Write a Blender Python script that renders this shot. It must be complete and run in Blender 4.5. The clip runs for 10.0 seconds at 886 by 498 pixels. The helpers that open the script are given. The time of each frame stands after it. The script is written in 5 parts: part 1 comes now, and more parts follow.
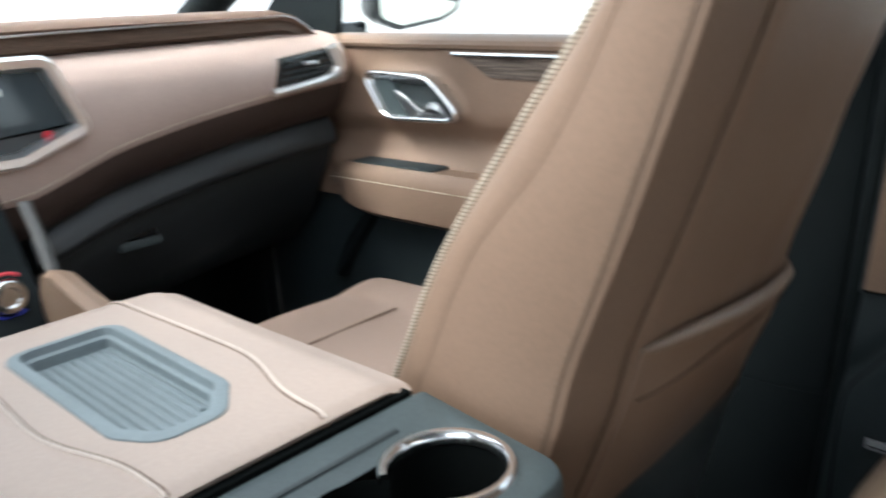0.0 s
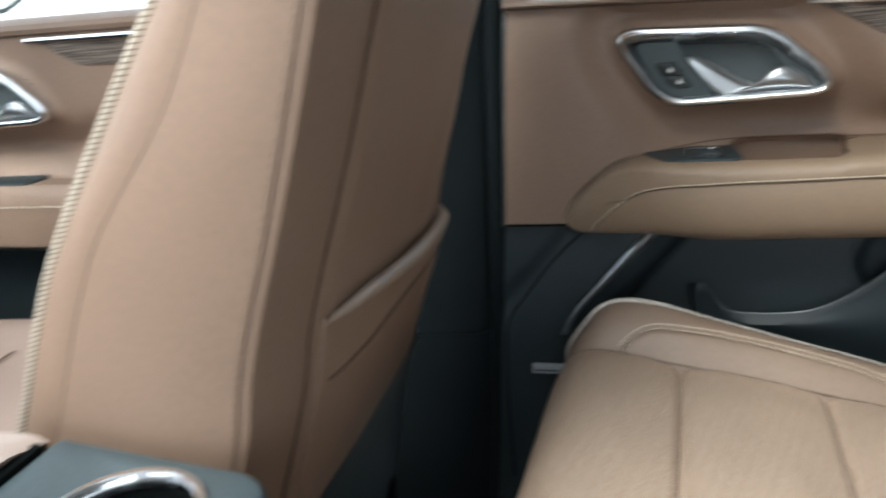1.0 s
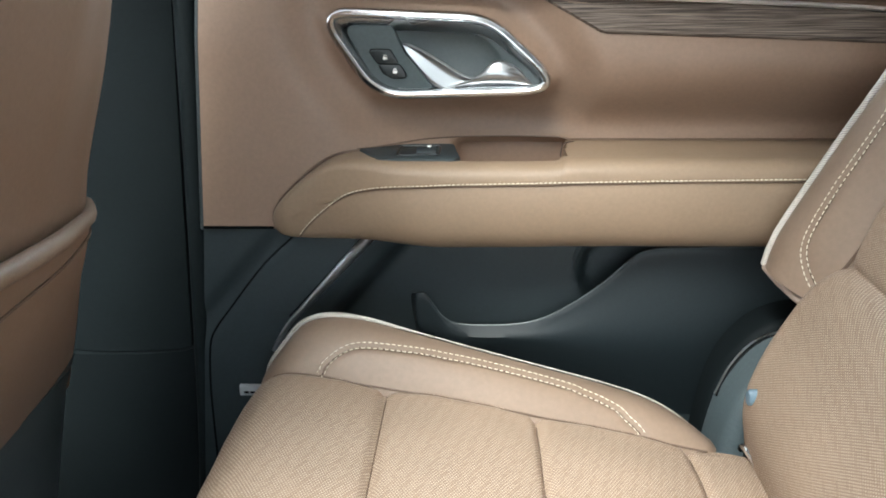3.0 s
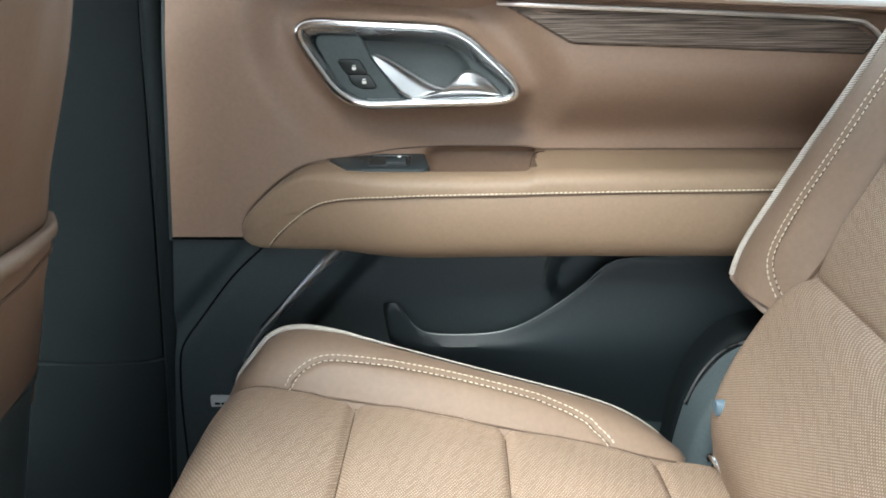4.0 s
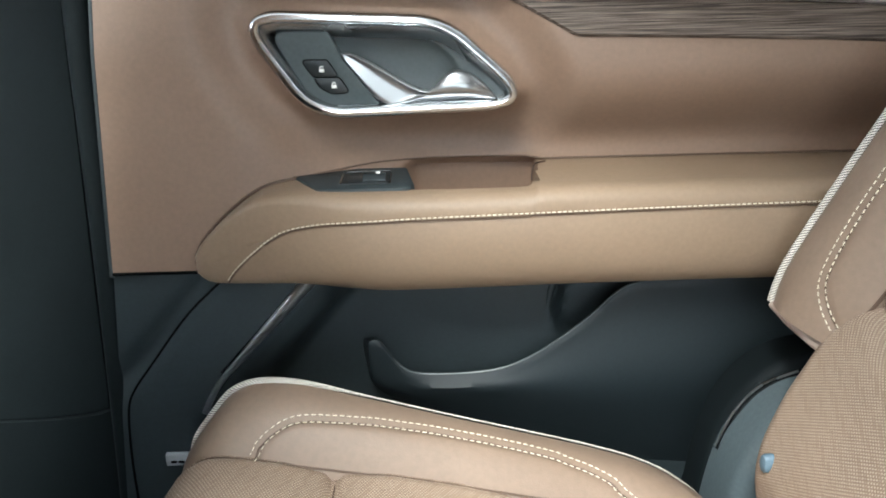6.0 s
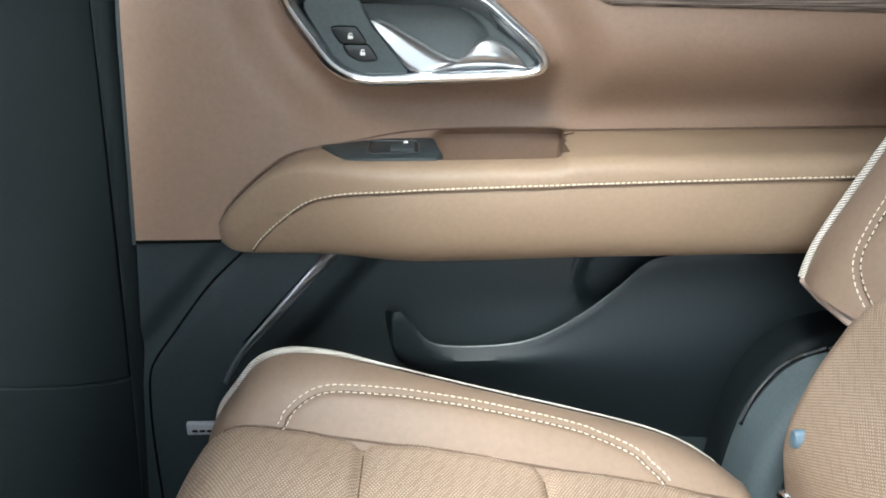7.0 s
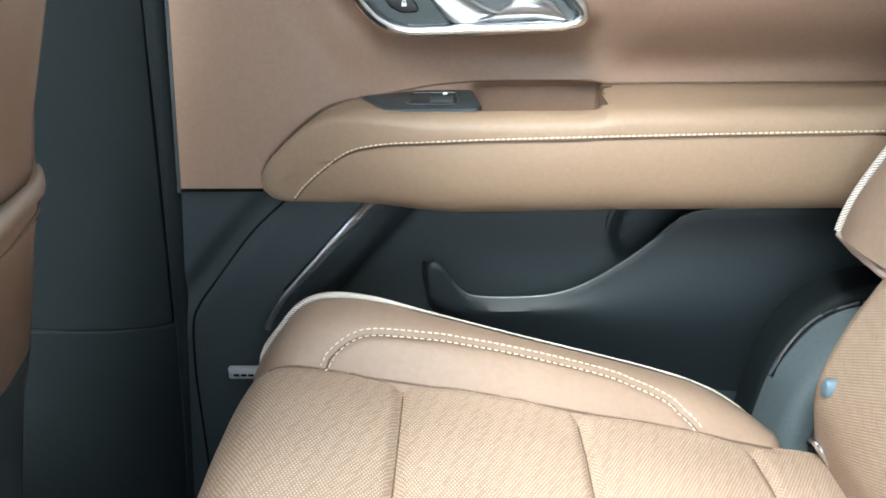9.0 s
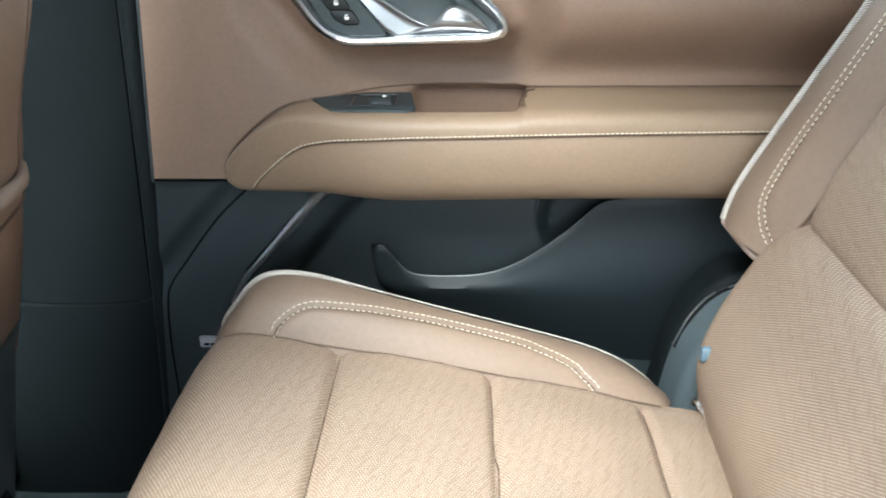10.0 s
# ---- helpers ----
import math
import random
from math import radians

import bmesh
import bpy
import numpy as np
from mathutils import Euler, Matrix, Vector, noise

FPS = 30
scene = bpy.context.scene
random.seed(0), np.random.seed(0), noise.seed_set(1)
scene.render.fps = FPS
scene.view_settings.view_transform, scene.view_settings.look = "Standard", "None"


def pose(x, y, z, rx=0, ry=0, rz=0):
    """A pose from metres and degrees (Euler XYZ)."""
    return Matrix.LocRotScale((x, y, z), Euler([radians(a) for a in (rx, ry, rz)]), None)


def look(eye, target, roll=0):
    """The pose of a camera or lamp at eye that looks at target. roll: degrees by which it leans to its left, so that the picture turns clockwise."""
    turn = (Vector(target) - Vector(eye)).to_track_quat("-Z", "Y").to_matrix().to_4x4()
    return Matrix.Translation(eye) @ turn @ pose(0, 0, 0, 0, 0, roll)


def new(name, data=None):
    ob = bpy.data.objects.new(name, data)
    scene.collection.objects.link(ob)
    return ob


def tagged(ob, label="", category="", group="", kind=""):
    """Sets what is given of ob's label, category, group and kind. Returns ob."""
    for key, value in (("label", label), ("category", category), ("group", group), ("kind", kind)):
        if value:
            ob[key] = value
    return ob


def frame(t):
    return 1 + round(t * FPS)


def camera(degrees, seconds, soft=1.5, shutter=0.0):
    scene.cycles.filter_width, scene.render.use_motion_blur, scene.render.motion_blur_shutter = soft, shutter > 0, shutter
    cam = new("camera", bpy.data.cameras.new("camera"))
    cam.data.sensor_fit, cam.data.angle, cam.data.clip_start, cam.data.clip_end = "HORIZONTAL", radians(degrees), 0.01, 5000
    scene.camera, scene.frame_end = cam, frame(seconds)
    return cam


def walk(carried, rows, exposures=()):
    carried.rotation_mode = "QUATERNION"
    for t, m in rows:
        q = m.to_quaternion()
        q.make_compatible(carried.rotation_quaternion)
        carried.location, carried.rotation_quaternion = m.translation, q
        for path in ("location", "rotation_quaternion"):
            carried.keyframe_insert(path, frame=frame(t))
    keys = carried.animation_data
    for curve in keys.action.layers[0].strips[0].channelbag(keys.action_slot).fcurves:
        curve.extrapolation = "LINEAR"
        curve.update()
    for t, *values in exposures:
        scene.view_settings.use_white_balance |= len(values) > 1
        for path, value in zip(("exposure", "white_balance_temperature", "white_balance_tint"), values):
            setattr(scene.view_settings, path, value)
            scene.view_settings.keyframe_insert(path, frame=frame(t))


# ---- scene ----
# ---- camera ----
cam = camera(57.3, 10.0, soft=1.8, shutter=0.5)
PATH = [
    (0, (0.3, -0.294, 0.883), (-1.05, 1.057, 0.289), -3.7),
    (0.2, (0.297, -0.294, 0.875), (-0.916, 1.168, 0.247), -5.3),
    (0.5, (0.289, -0.276, 0.857), (-0.734, 1.312, 0.2), -7.2),
    (0.8, (0.261, -0.252, 0.851), (-0.54, 1.448, 0.166), -7.3),
    (1, (0.245, -0.233, 0.836), (-0.363, 1.548, 0.161), -6.7),
    (1.2, (0.251, -0.213, 0.846), (-0.201, 1.617, 0.178), -6.2),
    (1.5, (0.266, -0.185, 0.83), (-0.022, 1.694, 0.207), -5.0),
    (2, (0.287, -0.141, 0.817), (0.075, 1.75, 0.2), -3.2),
    (2.5, (0.309, -0.105, 0.803), (0.16, 1.781, 0.153), -2.1),
    (3, (0.312, -0.101, 0.798), (0.22, 1.765, 0.083), -0.6),
    (4.5, (0.336, -0.08, 0.81), (0.297, 1.789, 0.099), -0.9),
    (5, (0.338, -0.033, 0.803), (0.317, 1.837, 0.094), -1.6),
    (5.5, (0.326, 0.025, 0.796), (0.328, 1.894, 0.084), -1.7),
    (7, (0.285, 0.039, 0.784), (0.296, 1.883, 0.009), -0.6),
    (7.5, (0.277, 0.04, 0.776), (0.275, 1.872, -0.028), -0.1),
    (8, (0.27, 0.038, 0.768), (0.251, 1.859, -0.06), 0.2),
    (8.5, (0.268, 0.037, 0.768), (0.243, 1.849, -0.078), 0.2),
    (9, (0.273, 0.021, 0.778), (0.223, 1.828, -0.077), -0.7),
    (9.5, (0.307, -0.04, 0.805), (0.238, 1.762, -0.059), -1.4),
    (10, (0.344, -0.071, 0.824), (0.283, 1.717, -0.071), -0.6),
]
walk(cam, [(t, look(eye, target, roll)) for t, eye, target, roll in PATH],
     exposures=[(0.0, 1.5, 6100, 5), (0.5, 1.72, 6050, 4), (1.0, 1.76, 5950, 3), (1.6, 2.3, 6000, 3), (2.2, 2.48, 6100, 3), (3.0, 2.49, 6050, 2), (5.0, 2.48, 6000, 2), (7.0, 2.73, 5900, 2), (9.2, 2.97, 5850, 2), (10.0, 2.70, 5800, 1)])

# ---- light: an overcast day through the car's windows ----
world = bpy.data.worlds.new("overcast_sky")
scene.world = world
world.use_nodes = True
wn = world.node_tree.nodes
sky = wn.new("ShaderNodeTexSky")
sky.sky_type, sky.sun_disc = "NISHITA", False
sky.sun_elevation, sky.sun_rotation = radians(54), radians(198)
sky.dust_density = 4.0
soften = wn.new("ShaderNodeMix")
soften.data_type = "RGBA"
soften.inputs[0].default_value = 0.75
soften.inputs[7].default_value = (7.0, 7.2, 7.5, 1)
world.node_tree.links.new(sky.outputs[0], soften.inputs[6])
world.node_tree.links.new(soften.outputs[2], wn["Background"].inputs[0])
wn["Background"].inputs[1].default_value = 0.15
sun = new("sun", bpy.data.lights.new("sun", "SUN"))
sun.data.energy, sun.data.angle, sun.data.color = 1.5, radians(26), (1.0, 0.97, 0.92)
sun.matrix_world = look((-0.95, -3.2, 5.5), (0.2, 0.3, 0.4))


# ---- materials ----
def material(name, colour, rough=0.5, metal=0.0, grain=0.0, grain_size=0.002, vary=0.08, stain=0.12, spec=0.5,
             stretch=(1, 1, 1), coat=0.0):
    """A surface with fine relief and colour that varies at two scales."""
    m = bpy.data.materials.new(name)
    m.use_nodes = True
    nt = m.node_tree
    b = nt.nodes["Principled BSDF"]
    co = nt.nodes.new("ShaderNodeTexCoord")
    mp = nt.nodes.new("ShaderNodeMapping")
    mp.inputs["Scale"].default_value = stretch
    nt.links.new(co.outputs["Object"], mp.inputs["Vector"])
    fine = nt.nodes.new("ShaderNodeTexNoise")
    fine.inputs["Scale"].default_value = 1 / (grain_size * 4)
    fine.inputs["Detail"].default_value = 4
    wide = nt.nodes.new("ShaderNodeTexNoise")
    wide.inputs["Scale"].default_value = 7
    wide.inputs["Detail"].default_value = 3
    for n in (fine, wide):
        nt.links.new(mp.outputs[0], n.inputs["Vector"])
    base = nt.nodes.new("ShaderNodeRGB")
    base.outputs[0].default_value = (*colour, 1)
    last = base.outputs[0]
    for n, amount in ((fine, vary), (wide, stain)):
        r = nt.nodes.new("ShaderNodeMapRange")
        r.inputs[1].default_value, r.inputs[2].default_value = 0.3, 0.7
        r.inputs[3].default_value, r.inputs[4].default_value = 1 - amount, 1 + amount
        nt.links.new(n.outputs[0], r.inputs[0])
        v = nt.nodes.new("ShaderNodeVectorMath")
        v.operation = "SCALE"
        nt.links.new(last, v.inputs[0])
        nt.links.new(r.outputs[0], v.inputs["Scale"])
        last = v.outputs[0]
    nt.links.new(last, b.inputs["Base Color"])
    rr = nt.nodes.new("ShaderNodeMapRange")
    rr.inputs[1].default_value, rr.inputs[2].default_value = 0.3, 0.7
    rr.inputs[3].default_value, rr.inputs[4].default_value = max(rough - 0.05, 0.02), min(rough + 0.05, 1)
    nt.links.new(wide.outputs[0], rr.inputs[0])
    nt.links.new(rr.outputs[0], b.inputs["Roughness"])
    b.inputs["Metallic"].default_value = metal
    b.inputs["Specular IOR Level"].default_value = spec
    b.inputs["Coat Weight"].default_value = coat
    if grain:
        vo = nt.nodes.new("ShaderNodeTexVoronoi")
        vo.inputs["Scale"].default_value = 1 / grain_size
        nt.links.new(mp.outputs[0], vo.inputs["Vector"])
        bump = nt.nodes.new("ShaderNodeBump")
        bump.inputs["Strength"].default_value = grain
        bump.inputs["Distance"].default_value = grain_size * 0.3
        nt.links.new(vo.outputs["Distance"], bump.inputs["Height"])
        nt.links.new(bump.outputs[0], b.inputs["Normal"])
    m["base"] = base.name
    return m


def perforated(name, colour, dot, pitch=0.0036):
    """Perforated leather: rows of small pale holes broken by slanted ribs, laid out by the mesh's own metric map."""
    m = material(name, colour, 0.55, grain=0.25, grain_size=0.0012)
    nt = m.node_tree
    b = nt.nodes["Principled BSDF"]
    old = b.inputs["Base Color"].links[0].from_socket

    def math_(op, a, c=0.0, d=0.0):
        n = nt.nodes.new("ShaderNodeMath")
        n.operation = op
        for i, v in enumerate((a, c, d)):
            if isinstance(v, bpy.types.NodeSocket):
                nt.links.new(v, n.inputs[i])
            else:
                n.inputs[i].default_value = v
        return n.outputs[0]

    uv = nt.nodes.new("ShaderNodeUVMap")
    sep = nt.nodes.new("ShaderNodeSeparateXYZ")
    nt.links.new(uv.outputs[0], sep.inputs[0])
    u, v = math_("DIVIDE", sep.outputs[0], pitch), math_("DIVIDE", sep.outputs[1], pitch * 0.8)
    row = math_("FLOOR", v)
    shift = math_("MULTIPLY", row, 0.5)
    fu = math_("SUBTRACT", math_("FRACT", math_("ADD", u, shift)), 0.5)
    fv = math_("SUBTRACT", math_("FRACT", v), 0.5)
    d = math_("SQRT", math_("ADD", math_("MULTIPLY", fu, fu), math_("MULTIPLY", math_("MULTIPLY", fv, fv), 0.8)))
    hole = math_("SUBTRACT", 1.0, math_("MULTIPLY", math_("SUBTRACT", d, 0.16), 6.5))
    hole = math_("MINIMUM", math_("MAXIMUM", hole, 0.0), 1.0)
    # short slanted bars without holes, staggered from band to band
    band = math_("FLOOR", math_("DIVIDE", v, 8.0))
    slant = math_("ADD", math_("DIVIDE", math_("SUBTRACT", u, math_("MULTIPLY", v, 0.42)), 4.6), math_("MULTIPLY", band, 0.37))
    keep = math_("GREATER_THAN", math_("FRACT", slant), 0.17)
    mask = math_("MULTIPLY", hole, math_("ADD", math_("MULTIPLY", keep, 0.40), 0.26))
    mix = nt.nodes.new("ShaderNodeMix")
    mix.data_type = "RGBA"
    nt.links.new(mask, mix.inputs[0])
    nt.links.new(old, mix.inputs[6])
    mix.inputs[7].default_value = (*dot, 1)
    nt.links.new(mix.outputs[2], b.inputs["Base Color"])
    return m


def streaked(name, dark, light, along=0):
    """Open-pored wood: long streaks along one axis."""
    m = material(name, dark, 0.6, vary=0.0, stain=0.1, spec=0.3)
    nt = m.node_tree
    b = nt.nodes["Principled BSDF"]
    old = b.inputs["Base Color"].links[0].from_socket
    co = nt.nodes.new("ShaderNodeTexCoord")
    mp = nt.nodes.new("ShaderNodeMapping")
    scale = [900, 900, 900]
    scale[along] = 15
    mp.inputs["Scale"].default_value = scale
    nt.links.new(co.outputs["Object"], mp.inputs["Vector"])
    no = nt.nodes.new("ShaderNodeTexNoise")
    no.inputs["Scale"].default_value, no.inputs["Detail"].default_value = 1, 5
    nt.links.new(mp.outputs[0], no.inputs["Vector"])
    ramp = nt.nodes.new("ShaderNodeMapRange")
    ramp.inputs[1].default_value, ramp.inputs[2].default_value = 0.38, 0.76
    nt.links.new(no.outputs[0], ramp.inputs[0])
    mix = nt.nodes.new("ShaderNodeMix")
    mix.data_type = "RGBA"
    nt.links.new(ramp.outputs[0], mix.inputs[0])
    nt.links.new(old, mix.inputs[6])
    mix.inputs[7].default_value = (*light, 1)
    nt.links.new(mix.outputs[2], b.inputs["Base Color"])
    bump = nt.nodes.new("ShaderNodeBump")
    bump.inputs["Strength"].default_value, bump.inputs["Distance"].default_value = 0.3, 0.0004
    nt.links.new(no.outputs[0], bump.inputs["Height"])
    nt.links.new(bump.outputs[0], b.inputs["Normal"])
    return m


def twill(name, pale, dark, scale=150):
    """Woven piping: fine slanted dark threads on a pale cord, along the mesh's map."""
    m = material(name, pale, 0.8, vary=0.05)
    nt = m.node_tree
    b = nt.nodes["Principled BSDF"]
    old = b.inputs["Base Color"].links[0].from_socket
    uv = nt.nodes.new("ShaderNodeUVMap")
    mp = nt.nodes.new("ShaderNodeMapping")
    mp.inputs["Rotation"].default_value = (0, 0, radians(38))
    nt.links.new(uv.outputs[0], mp.inputs["Vector"])
    wave = nt.nodes.new("ShaderNodeTexWave")
    wave.inputs["Scale"].default_value = scale
    wave.inputs["Distortion"].default_value = 0.4
    nt.links.new(mp.outputs[0], wave.inputs["Vector"])
    r = nt.nodes.new("ShaderNodeMapRange")
    r.inputs[1].default_value, r.inputs[2].default_value = 0.62, 0.8
    nt.links.new(wave.outputs[1], r.inputs[0])
    mix = nt.nodes.new("ShaderNodeMix")
    mix.data_type = "RGBA"
    nt.links.new(r.outputs[0], mix.inputs[0])
    nt.links.new(old, mix.inputs[6])
    mix.inputs[7].default_value = (*dark, 1)
    nt.links.new(mix.outputs[2], b.inputs["Base Color"])
    return m


def glass_material(name, tint=(0.93, 0.97, 0.96)):
    m = bpy.data.materials.new(name)
    m.use_nodes = True
    b = m.node_tree.nodes["Principled BSDF"]
    b.inputs["Base Color"].default_value = (*tint, 1)
    b.inputs["Roughness"].default_value = 0.0
    b.inputs["Transmission Weight"].default_value = 1.0
    b.inputs["IOR"].default_value = 1.02
    return m


LEATHER = material("tan_leather", (0.225, 0.148, 0.103), 0.52, grain=0.22, grain_size=0.0011, vary=0.05, stain=0.05)
LEATHER_ARM = material("armrest_leather", (0.238, 0.167, 0.110), 0.54, grain=0.24, grain_size=0.0011, vary=0.05, stain=0.05)
LEATHER_SEAT = material("seat_leather", (0.222, 0.158, 0.114), 0.5, grain=0.28, grain_size=0.0013, vary=0.05, stain=0.06)
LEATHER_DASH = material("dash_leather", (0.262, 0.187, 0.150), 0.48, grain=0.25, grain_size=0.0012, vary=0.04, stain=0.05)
# dash leather made paler; the light on the face is in this colour
DASH_FACE_LIT = material("dash_face_leather", (0.450, 0.345, 0.298), 0.48, grain=0.25, grain_size=0.0012, vary=0.04, stain=0.05)
VENT_METAL = material("bright_satin_metal", (0.90, 0.90, 0.90), 0.34, metal=1.0, vary=0.0, stain=0.02)
DASH_GREY = material("dark_grey_dash_plastic", (0.030, 0.034, 0.036), 0.46, grain=0.3, grain_size=0.0015, vary=0.08, stain=0.1)
BROWN_TRIM = material("dark_brown_trim", (0.050, 0.031, 0.024), 0.62, grain=0.25, grain_size=0.001)
LEATHER_LID = material("lid_leather", (0.365, 0.288, 0.243), 0.5, grain=0.25, grain_size=0.0012, vary=0.04, stain=0.05)
PERF = perforated("perforated_leather", (0.264, 0.184, 0.130), (0.66, 0.56, 0.45), 0.0026)
# darker copy of the black door plastic; the pocket's shade is in its colour
POCKET_SHADED = material("black_moulded_plastic", (0.0100, 0.0160, 0.0190), 0.56, grain=0.3, grain_size=0.0009, vary=0.1, stain=0.1)
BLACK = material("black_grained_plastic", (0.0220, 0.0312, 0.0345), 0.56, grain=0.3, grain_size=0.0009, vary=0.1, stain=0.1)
BLACK_SOFT = material("soft_black_plastic", (0.0064, 0.0094, 0.0105), 0.68, grain=0.2, grain_size=0.0012, vary=0.08, stain=0.12, spec=0.15)
BLACK_GLOSS = material("gloss_black_plastic", (0.012, 0.014, 0.015), 0.2, vary=0.0, stain=0.1)
GREY_PLASTIC = material("slate_grey_plastic", (0.046, 0.062, 0.066), 0.48, grain=0.3, grain_size=0.0009, vary=0.1)
CARPET = material("black_carpet", (0.011, 0.015, 0.017), 0.95, grain=0.9, grain_size=0.003, vary=0.3, stain=0.2)
RUBBER = material("blue_grey_rubber", (0.17, 0.205, 0.22), 0.6, grain=0.2, grain_size=0.001, vary=0.06)
CHROME = material("bright_chrome", (0.74, 0.75, 0.76), 0.18, metal=1.0, vary=0.0, stain=0.02)
SATIN = material("satin_chrome", (0.66, 0.68, 0.70), 0.3, metal=1.0, vary=0.0, stain=0.03)
RIM = material("pale_alloy", (0.15, 0.15, 0.15), 0.4, metal=0.3, vary=0.05)
WOOD = streaked("open_pore_wood", (0.040, 0.028, 0.022), (0.27, 0.215, 0.175), 0)
WOOD_DASH = streaked("dark_dash_wood", (0.06, 0.035, 0.022), (0.13, 0.085, 0.06), 1)
LEVER = material("polished_lever", (0.34, 0.35, 0.36), 0.28, metal=0.9, vary=0.0, stain=0.02)
SILVER = material("satin_silver", (0.34, 0.35, 0.365), 0.34, metal=0.0, vary=0.0, stain=0.03)
SLOPE_METAL = material("shaded_chrome", (0.52, 0.53, 0.54), 0.26, metal=1.0, vary=0.0, stain=0.02)
GRIP = material("slate_grip_plastic", (0.058, 0.070, 0.073), 0.45, grain=0.2, grain_size=0.0009)
# slate grey plastic lightened for the light that falls on the hinge cover
COVER_LIT = material("blue_grey_cover_plastic", (0.085, 0.108, 0.116), 0.42, grain=0.3, grain_size=0.0009, vary=0.1)
SWITCH = material("dark_slate_cap", (0.016, 0.021, 0.023), 0.4)
DARK_METAL = material("dark_brushed_metal", (0.15, 0.147, 0.14), 0.42, metal=1.0, vary=0.06, grain=0.1)
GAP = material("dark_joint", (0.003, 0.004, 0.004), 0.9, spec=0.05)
THREAD = material("cream_thread", (0.78, 0.70, 0.55), 0.8, vary=0.1, grain_size=0.0008)
PIPING = twill("woven_piping", (0.68, 0.64, 0.57), (0.07, 0.06, 0.05))
PIPING_FRONT = twill("coarse_woven_piping", (0.38, 0.325, 0.26), (0.19, 0.15, 0.11), 95)
SOFT_SEAM = material("soft_seam", (0.15, 0.098, 0.066), 0.6)
LIP = material("worn_grey_plastic", (0.075, 0.088, 0.092), 0.42)
SEAM = material("dark_seam", (0.10, 0.062, 0.04), 0.7)
HEADLINER = material("pale_headliner", (0.62, 0.60, 0.56), 0.9, grain=0.3, grain_size=0.002)
WHITE_MARK = material("white_print", (0.8, 0.8, 0.78), 0.5)
RED_MARK = material("red_print", (0.55, 0.03, 0.05), 0.4)
BLUE_MARK = material("blue_print", (0.03, 0.05, 0.5), 0.4)
SCREEN = material("dark_screen_glass", (0.05, 0.062, 0.068), 0.12, vary=0.0, stain=0.1)
BUTTON = material("slate_blue_cap", (0.10, 0.155, 0.20), 0.4)
GLASS = glass_material("window_glass")
DOOR_GLASS = glass_material("light_tinted_glass", (0.82, 0.86, 0.86))
PRIVACY = glass_material("privacy_glass", (0.16, 0.18, 0.19))
MIRROR = material("mirror_glass", (0.8, 0.85, 0.8), 0.02, metal=1.0, vary=0.0, stain=0.0)
CONCRETE = material("pale_concrete", (0.5, 0.49, 0.47), 0.9, grain=0.4, grain_size=0.02, stain=0.15)
PAINT = material("dark_grey_car_paint", (0.06, 0.065, 0.07), 0.25, vary=0.0, stain=0.05, coat=0.6)
TYRE = material("tyre_rubber", (0.02, 0.02, 0.021), 0.85, grain=0.4, grain_size=0.006)
LEATHER_WELT = material("pale_welt_leather", (0.52, 0.44, 0.385), 0.5)
WALL_TRIM = material("grey_trim", (0.10, 0.09, 0.08), 0.7, grain=0.2)


# ---- mesh helpers ----
def smooth01(a, b, x):
    t = min(max((x - a) / (b - a), 0.0), 1.0)
    return t * t * (3 - 2 * t)


def table(x, pairs):
    """Piecewise smooth value at x through (x, value) pairs."""
    if x <= pairs[0][0]:
        return pairs[0][1]
    for i in range(len(pairs) - 1):
        (x0, y0), (x1, y1) = pairs[i], pairs[i + 1]
        if x <= x1:
            m0 = (y1 - pairs[i - 1][1]) / (x1 - pairs[i - 1][0]) if i else (y1 - y0) / (x1 - x0)
            m1 = (pairs[i + 2][1] - y0) / (pairs[i + 2][0] - x0) if i + 2 < len(pairs) else (y1 - y0) / (x1 - x0)
            h = x1 - x0
            t = (x - x0) / h
            return ((2 * t ** 3 - 3 * t * t + 1) * y0 + (t ** 3 - 2 * t * t + t) * h * m0
                    + (3 * t * t - 2 * t ** 3) * y1 + (t ** 3 - t * t) * h * m1)
    return pairs[-1][1]


def spline(pts, n=8, closed=False):
    """Points along a smooth curve through pts."""
    p = [Vector(q) for q in pts]
    out = []
    last = len(p) if closed else len(p) - 1
    for i in range(last):
        if closed:
            a, b, c, d = p[i - 1], p[i], p[(i + 1) % len(p)], p[(i + 2) % len(p)]
        else:
            b, c = p[i], p[i + 1]
            a = p[i - 1] if i else b * 2 - c
            d = p[i + 2] if i + 2 < len(p) else c * 2 - b
        for k in range(n):
            t = k / n
            out.append(0.5 * ((2 * b) + (c - a) * t + (2 * a - 5 * b + 4 * c - d) * t * t + (3 * b - a - 3 * c + d) * t ** 3))
    if not closed:
        out.append(p[-1])
    return out


def rounded(corners, radii, n=6):
    """A 2D outline with rounded corners."""
    out = []
    c = [Vector(q) for q in corners]
    for i, p in enumerate(c):
        r = radii[i] if isinstance(radii, (list, tuple)) else radii
        a, b = (c[i - 1] - p), (c[(i + 1) % len(c)] - p)
        la, lb = a.length, b.length
        a, b = a / la, b / lb
        half = a.angle(b) / 2
        cut = min(r / math.tan(half), la * 0.48, lb * 0.48)
        s, e = p + a * cut, p + b * cut
        for k in range(n + 1):
            t = k / n
            out.append(s * (1 - t) ** 2 + p * 2 * t * (1 - t) + e * t * t)
    return out


